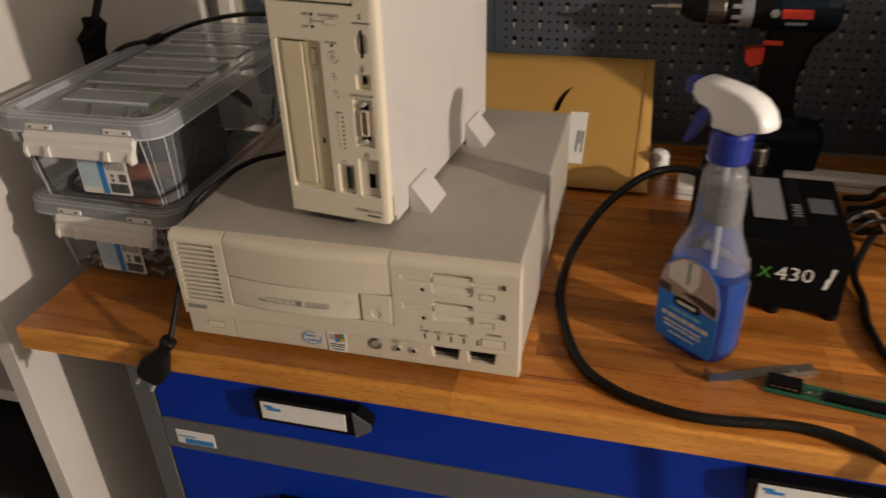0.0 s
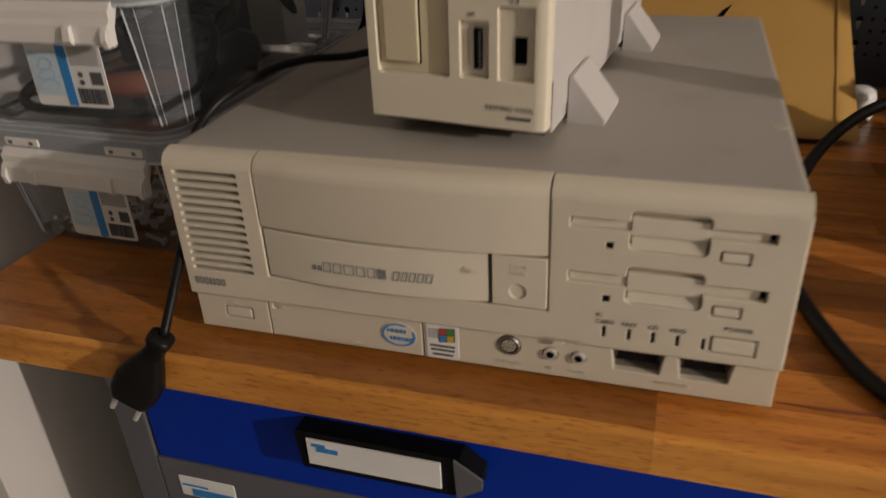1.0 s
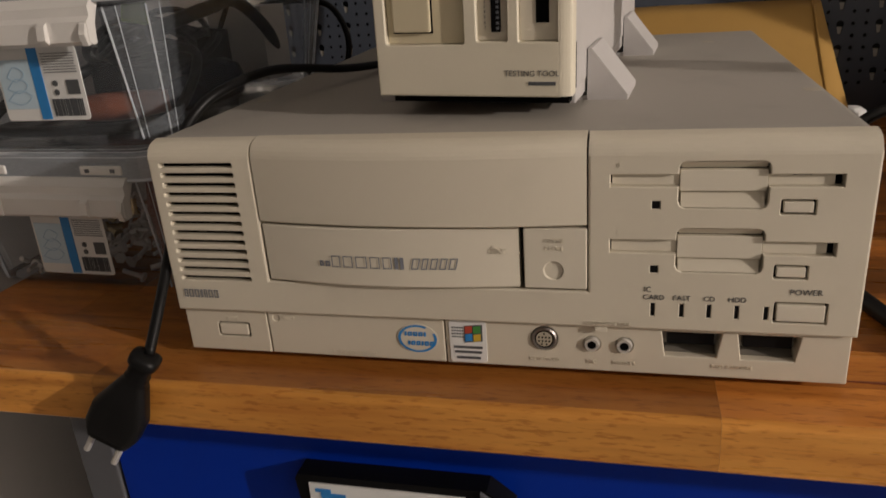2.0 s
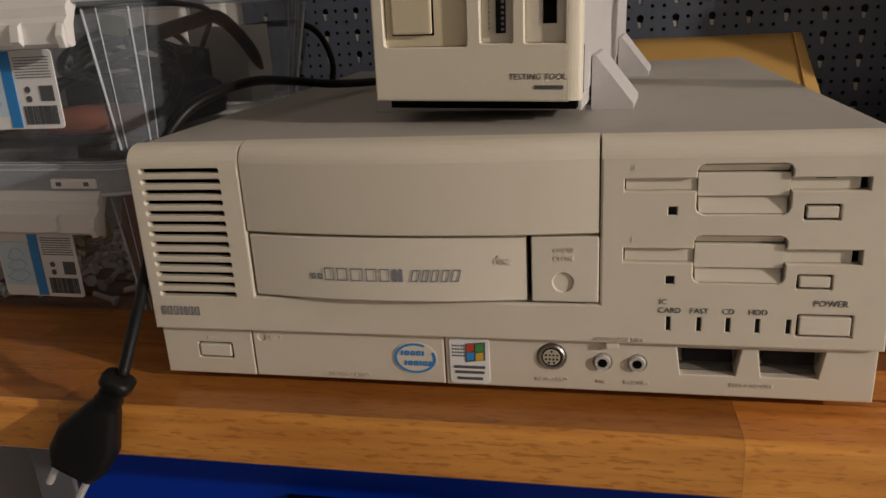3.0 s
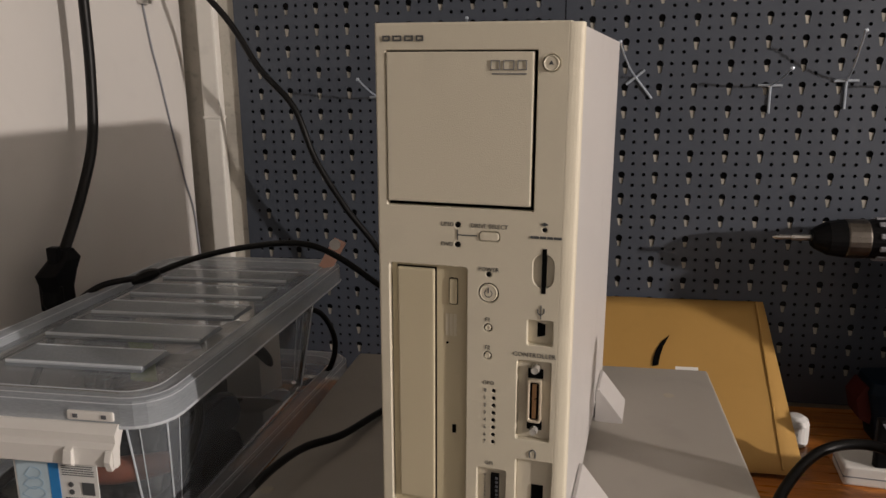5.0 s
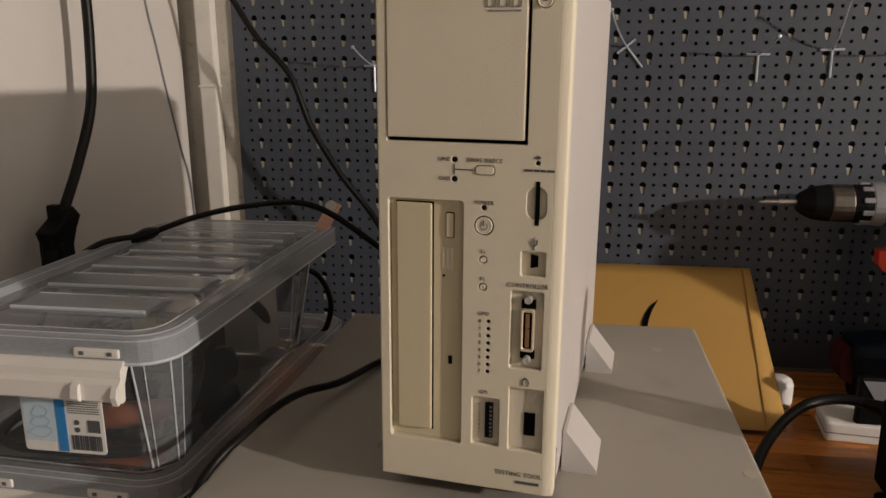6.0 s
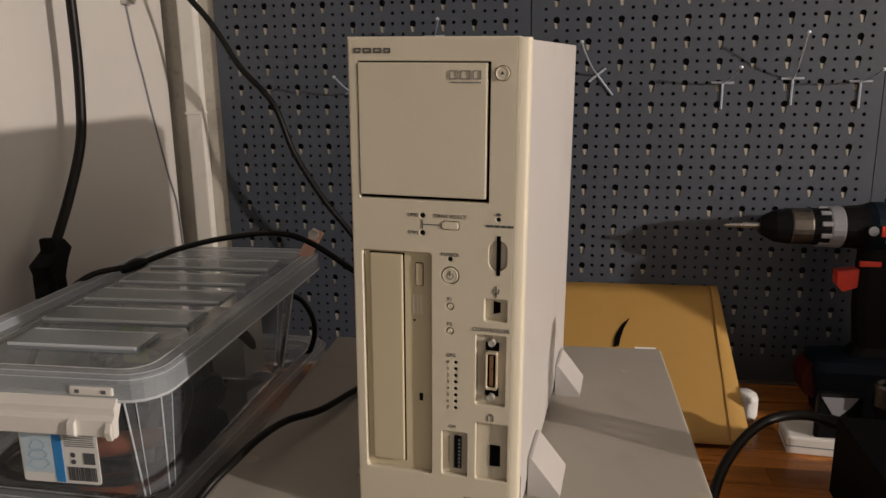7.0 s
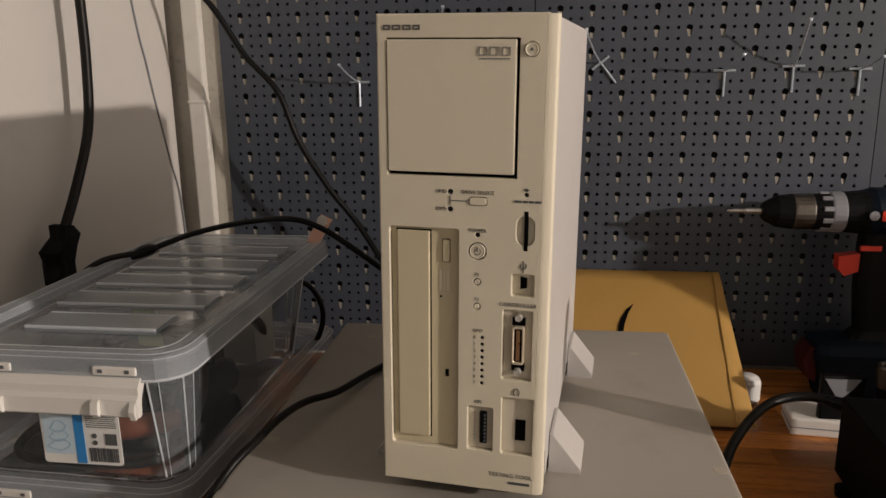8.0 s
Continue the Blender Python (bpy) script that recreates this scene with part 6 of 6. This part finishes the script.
def drill():
    t = thing("cordless_drill", 0.72, 0.605, ZB, label="dark blue cordless drill standing on its battery with a bit", category="drill")
    AX = (0, 0.605, 1.1455)
    part("drill_bit", lathe(BM(), [(0.490, 0.0006), (0.494, 0.0028), (0.512, 0.0030), (0.5125, 0.0042), (0.538, 0.0042)], AX, "x", 8), M_STEEL, t, "short steel driver bit")
    part("chuck_nose", lathe(BM(), [(0.535, 0.010), (0.538, 0.013), (0.553, 0.021), (0.572, 0.0235)], AX, "x"), M_BLACK, t, "black chuck nose")
    part("chuck_sleeve", lathe(BM(), [(0.572, 0.0230), (0.574, 0.0240), (0.596, 0.0240), (0.598, 0.0230)], AX, "x"), M_SATIN, t, "worn metal chuck sleeve")
    part("chuck_back", lathe(BM(), [(0.598, 0.0235), (0.612, 0.0250), (0.622, 0.0250)], AX, "x"), M_BLACK, t)
    ring = part("torque_ring", lathe(BM(), [(0.618, 0.0258), (0.620, 0.0268), (0.634, 0.0275), (0.636, 0.0262)], AX, "x"), M_GREYL, t, "grey toothed torque ring")
    for k in range(10):
        a = 2 * math.pi * k / 10
        part("ring_tooth", box(BM(), 0.606, 0.619, -0.0032, 0.0032, 0.0238, 0.0268, 0.0008, 1, m=Matrix.Translation(AX) @ Matrix.Rotation(a, 4, "X")), M_GREYL, ring)
    part("gear_case", lathe(BM(), [(0.636, 0.0270), (0.655, 0.0285), (0.664, 0.0300)], AX, "x"), M_BLACK, t)
    body = lathe(BM(), [(0.664, 0.0300), (0.672, 0.0330), (0.735, 0.0335), (0.752, 0.0300), (0.757, 0.0200)], AX, "x")
    part("motor_housing", body, M_TEAL, t, "dark blue motor housing")
    part("maker_bar", bx(0.674, 0.715, 0.5700, 0.5725, 1.140, 1.153), M_TRED, t, "plain red name bar")
    part("maker_disc", lathe(BM(), [(0.5702, 0.0062), (0.5722, 0.0062)], (0.6645, 0, 1.1468), "y", 16), M_GREYL, t)
    part("model_bar", bx(0.680, 0.708, 0.5704, 0.5728, 1.131, 1.135), M_GREYL, t)
    hd = BM()
    rings = []
    for z, x0, x1, hw in ((1.120, 0.664, 0.752, 0.020), (1.095, 0.662, 0.730, 0.018), (1.04, 0.662, 0.716, 0.0165), (0.985, 0.668, 0.722, 0.0165), (0.970, 0.655, 0.742, 0.022)):
        rings.append((z, x0, x1, 0.605 - hw, 0.605 + hw, 0.012))
    loft(hd, rings)
    part("handle", hd, M_BLACK, t, "black rubber grip")
    part("trigger", prism(BM(), [(0.636, 1.087), (0.664, 1.091), (0.662, 1.066), (0.645, 1.060), (0.637, 1.069)], 0.596, 0.614), M_TRED, t, "red trigger")
    part("direction_switch", bx(0.658, 0.684, 0.5845, 0.590, 1.097, 1.104, 0.001), M_TRED, t, "red direction switch")
    bt = part("battery", loft(BM(), [(ZB, 0.628, 0.766, 0.573, 0.637, 0.012), (0.955, 0.612, 0.770, 0.570, 0.640, 0.014), (0.968, 0.616, 0.766, 0.574, 0.636, 0.012), (0.973, 0.640, 0.755, 0.582, 0.628, 0.010)]), M_TEAL, t, "dark blue battery pack")
    part("release_button", prism(BM(), [(0.606, 0.918), (0.618, 0.912), (0.622, 0.958), (0.610, 0.962), (0.600, 0.944)], 0.584, 0.626), M_RUST2, bt, "dull red release button")
    return t


drill()


def socket_piece():
    t = thing("metal_socket", 0.660, 0.466, ZB, label="bright metal socket ring on a dark base beside the drill", category="socket")
    part("ring", lathe(BM(), [(0.957, 0.012), (0.960, 0.0155), (0.983, 0.0155), (0.986, 0.0135), (0.986, 0.011), (0.960, 0.011)], (0.660, 0.466, 0)), M_SATIN, t, "worn metal ring")
    part("base", lathe(BM(), [(ZB, 0.013), (0.940, 0.0125), (0.957, 0.012)], (0.660, 0.466, 0)), M_BLACK, t)
    u = thing("plug_adapter", 0.612, 0.478, ZB, label="black plug with a grey triangular tag on the bench", category="plug")
    part("body", bx(0.587, 0.638, 0.4747, 0.486, ZB, 0.966, 0.003), M_BLACK, u)
    part("triangular_tag", prism(BM(), [(0.590, 0.962), (0.632, 0.962), (0.624, 0.950), (0.612, 0.938), (0.604, 0.940)], 0.4735, 0.4745), M_GREYL, u, "grey triangular tag")


socket_piece()


def tool_case():
    """Soft dark case at the far bench end, unseen, added to cast shade."""
    t = thing("tool_case", 1.11, 0.51, ZB, label="tall soft black case added out of view to shade the tool panels", category="case")
    b = loft(BM(), [(ZB, 0.960, 1.26, 0.354, 0.675, 0.012), (0.90, 0.952, 1.27, 0.347, 0.68, 0.012), (1.222, 0.952, 1.27, 0.347, 0.68, 0.012), (1.232, 0.962, 1.26, 0.357, 0.67, 0.01)])
    for v in b.verts:
        if v.co.z > 1.1:
            v.co.z -= max(0.0, min(0.05, 0.35 * (v.co.y - 0.40)))
    part("case_body", b, M_PSU, t)
    part("carry_strap", tube(BM(), [(1.0, 0.50, 1.18), (1.03, 0.50, 1.225), (1.11, 0.50, 1.24), (1.19, 0.50, 1.225), (1.22, 0.50, 1.18)], 0.008, 6), M_RUBBER, t, smooth=True)
    return t


tool_case()
heap = random.Random(4)
for k in range(4):
    q = 0.05 * k
    cable("tangled_cable", [(0.925, 0.34 + q, ZB + 0.006), (0.88, 0.355 + q * 0.9, ZB + 0.020 + 0.02 * heap.random()), (0.845, 0.37 + q * 0.85, ZB + 0.034), (0.81 + 0.02 * heap.random(), 0.385 + q * 0.7, ZB + 0.022), (0.80, 0.41 + q * 0.7, ZB + 0.006)], 0.0050, "black cable in a tangle at the bench end", M_RUBBER)


# ---- hooks on the panels ----
def hook(x, z, tip, tilt=0.0):
    t = thing("panel_hook", x, 0.697, z, label="zinc-plated wire hook plugged into a tool panel", category="hook", group="hooks on the tool panels")
    m = pose(x, 0.6955, z, 0, tilt, 0)
    bar = tube(BM(), [m @ Vector((-0.015, 0, 0)), m @ Vector((0.015, 0, 0))], 0.0019, 1, 8, raw=True)
    part("crossbar", bar, M_ZINC, t)
    part("stem", tube(BM(), [m @ Vector((0, 0, 0.002)), m @ Vector((0, 0, -0.036))], 0.0017, 1, 8, raw=True), M_ZINC, t)
    tx, tz = tip
    part("prong", tube(BM(), [(x, 0.694, z), (x + (tx - x) * 0.35, 0.675, z + (tz - z) * 0.25), (x + (tx - x) * 0.75, 0.655, z + (tz - z) * 0.65), (tx, 0.640, tz)], 0.0013, 6, 8), M_ZINC, t)
    part("prong_tip", lathe(BM(), [(0.6365, 0.0012), (0.637, 0.0023), (0.640, 0.0023), (0.6405, 0.0012)], (tx, 0, tz), "y", 10), M_ZINC, t)


hook(0.494, 1.329, (0.505, 1.350))
hook(0.586, 1.334, (0.585, 1.393))
hook(0.674, 1.329, (0.680, 1.345))
hook(0.322, 1.342, (0.298, 1.386), -38)
hook(-0.033, 1.3186, (-0.048, 1.344))
hook(0.088, 1.399, (0.102, 1.420))


# ---- loose parts on the bench ----
def slot_bracket():
    t = thing("slot_bracket", 0.590, 0.055, ZB, 19.5, label="bent steel expansion slot bracket lying on the bench", category="bracket")
    L = dict(local=True)
    part("blade", prism(BM(), [(0.0, -0.007), (0.022, -0.008), (0.060, -0.006), (0.066, -0.0095), (0.118, -0.0085), (0.120, 0.008), (0.064, 0.0085), (0.020, 0.004), (0.0, 0.0065)], 0.0, 0.0012, "z"), M_STEELD, t, **L)
    part("bent_tab", bx(-0.0012, 0.0, -0.007, 0.0065, 0.0, 0.011), M_STEELD, t, **L)
    part("fold", prism(BM(), [(0.066, -0.0095), (0.118, -0.0085), (0.118, -0.0073), (0.066, -0.0083)], 0.0013, 0.006, "z"), M_STEELD, t, **L)
    part("hole_rim", lathe(BM(), [(0.0012, 0.003), (0.0018, 0.0025)], (0.095, 0, 0), "z", 12), M_STEEL, t, **L)


slot_bracket()


def circuit_board():
    t = thing("circuit_board", 0.648, 0.058, ZB, -9, label="narrow green circuit board with black connectors on the bench", category="circuit board")
    L = dict(local=True)
    part("board", bx(0, 0.190, -0.013, 0.013, 0.001, 0.0026), M_GREENP, t, **L)
    c = part("connector", bx(0.002, 0.036, -0.008, 0.008, 0.0027, 0.012, 0.0008), M_BLACK, t, "black pin connector", **L)
    for k in range(4):
        part("contact", bx(0.006 + 0.007 * k, 0.010 + 0.007 * k, -0.0083, -0.0079, 0.0065, 0.0080), M_STEEL, c, **L)
    part("connector", bx(0.056, 0.150, -0.009, 0.002, 0.0027, 0.0085, 0.0006), M_BLACK, t, "long black slot connector", **L)
    part("chip", bx(0.160, 0.180, -0.008, 0.008, 0.0027, 0.0055, 0.0004), M_BLACK, t, **L)
    for k in range(6):
        part("capacitor", bx(0.040 + 0.0024 * k, 0.0415 + 0.0024 * k, -0.005 + 0.002 * (k % 3), -0.003 + 0.002 * (k % 3), 0.0027, 0.0045), M_CLIP if k % 2 else M_BRASS, t, **L)
    for k in range(5):
        part("solder_pad", bx(0.062 + 0.018 * k, 0.070 + 0.018 * k, 0.005, 0.0095, 0.0027, 0.0036), M_STEELD, t, **L)


circuit_board()
# dark crack in the worktop, drawn as a thin sliver on top
solid("wood_splinter", prism(BM(), [(0.398, 0.018), (0.432, 0.0165), (0.472, 0.0200), (0.432, 0.0192)], ZB + 0.0002, ZB + 0.0012, "z"), M_BROWN, "thin dark crack in the worktop, laid on as a sliver", "splinter")
tg = BM()
box(tg, -0.008, 0.008, -0.001, 0.001, -0.018, 0.022, 0.0008, 1, m=pose(-0.034, 0.4560, 1.141, -35, 24, 0))
tgo = solid("paper_tag", tg, M_ORANGE, "salmon-coloured tag on the box lid", "tag")
part("tag_head", lathe(BM(), [(0.440, 0.0065), (0.4425, 0.0065)], (-0.0245, 0, 1.158), "y", 14), M_CLIP, tgo)

# ---- lamp that lights the bench ----
lp = thing("ceiling_lamp", LAMP.x, LAMP.y, LAMP.z, label="plain bulb holder hanging from the ceiling", category="lamp")
part("cord", tube(BM(), [(LAMP.x, LAMP.y, LAMP.z + 0.14), (LAMP.x, LAMP.y, 2.449)], 0.004, 2, 8), M_RUBBER, lp)
part("holder", lathe(BM(), [(0.075, 0.022), (0.13, 0.022), (0.14, 0.012)], LAMP), M_BLACK, lp)
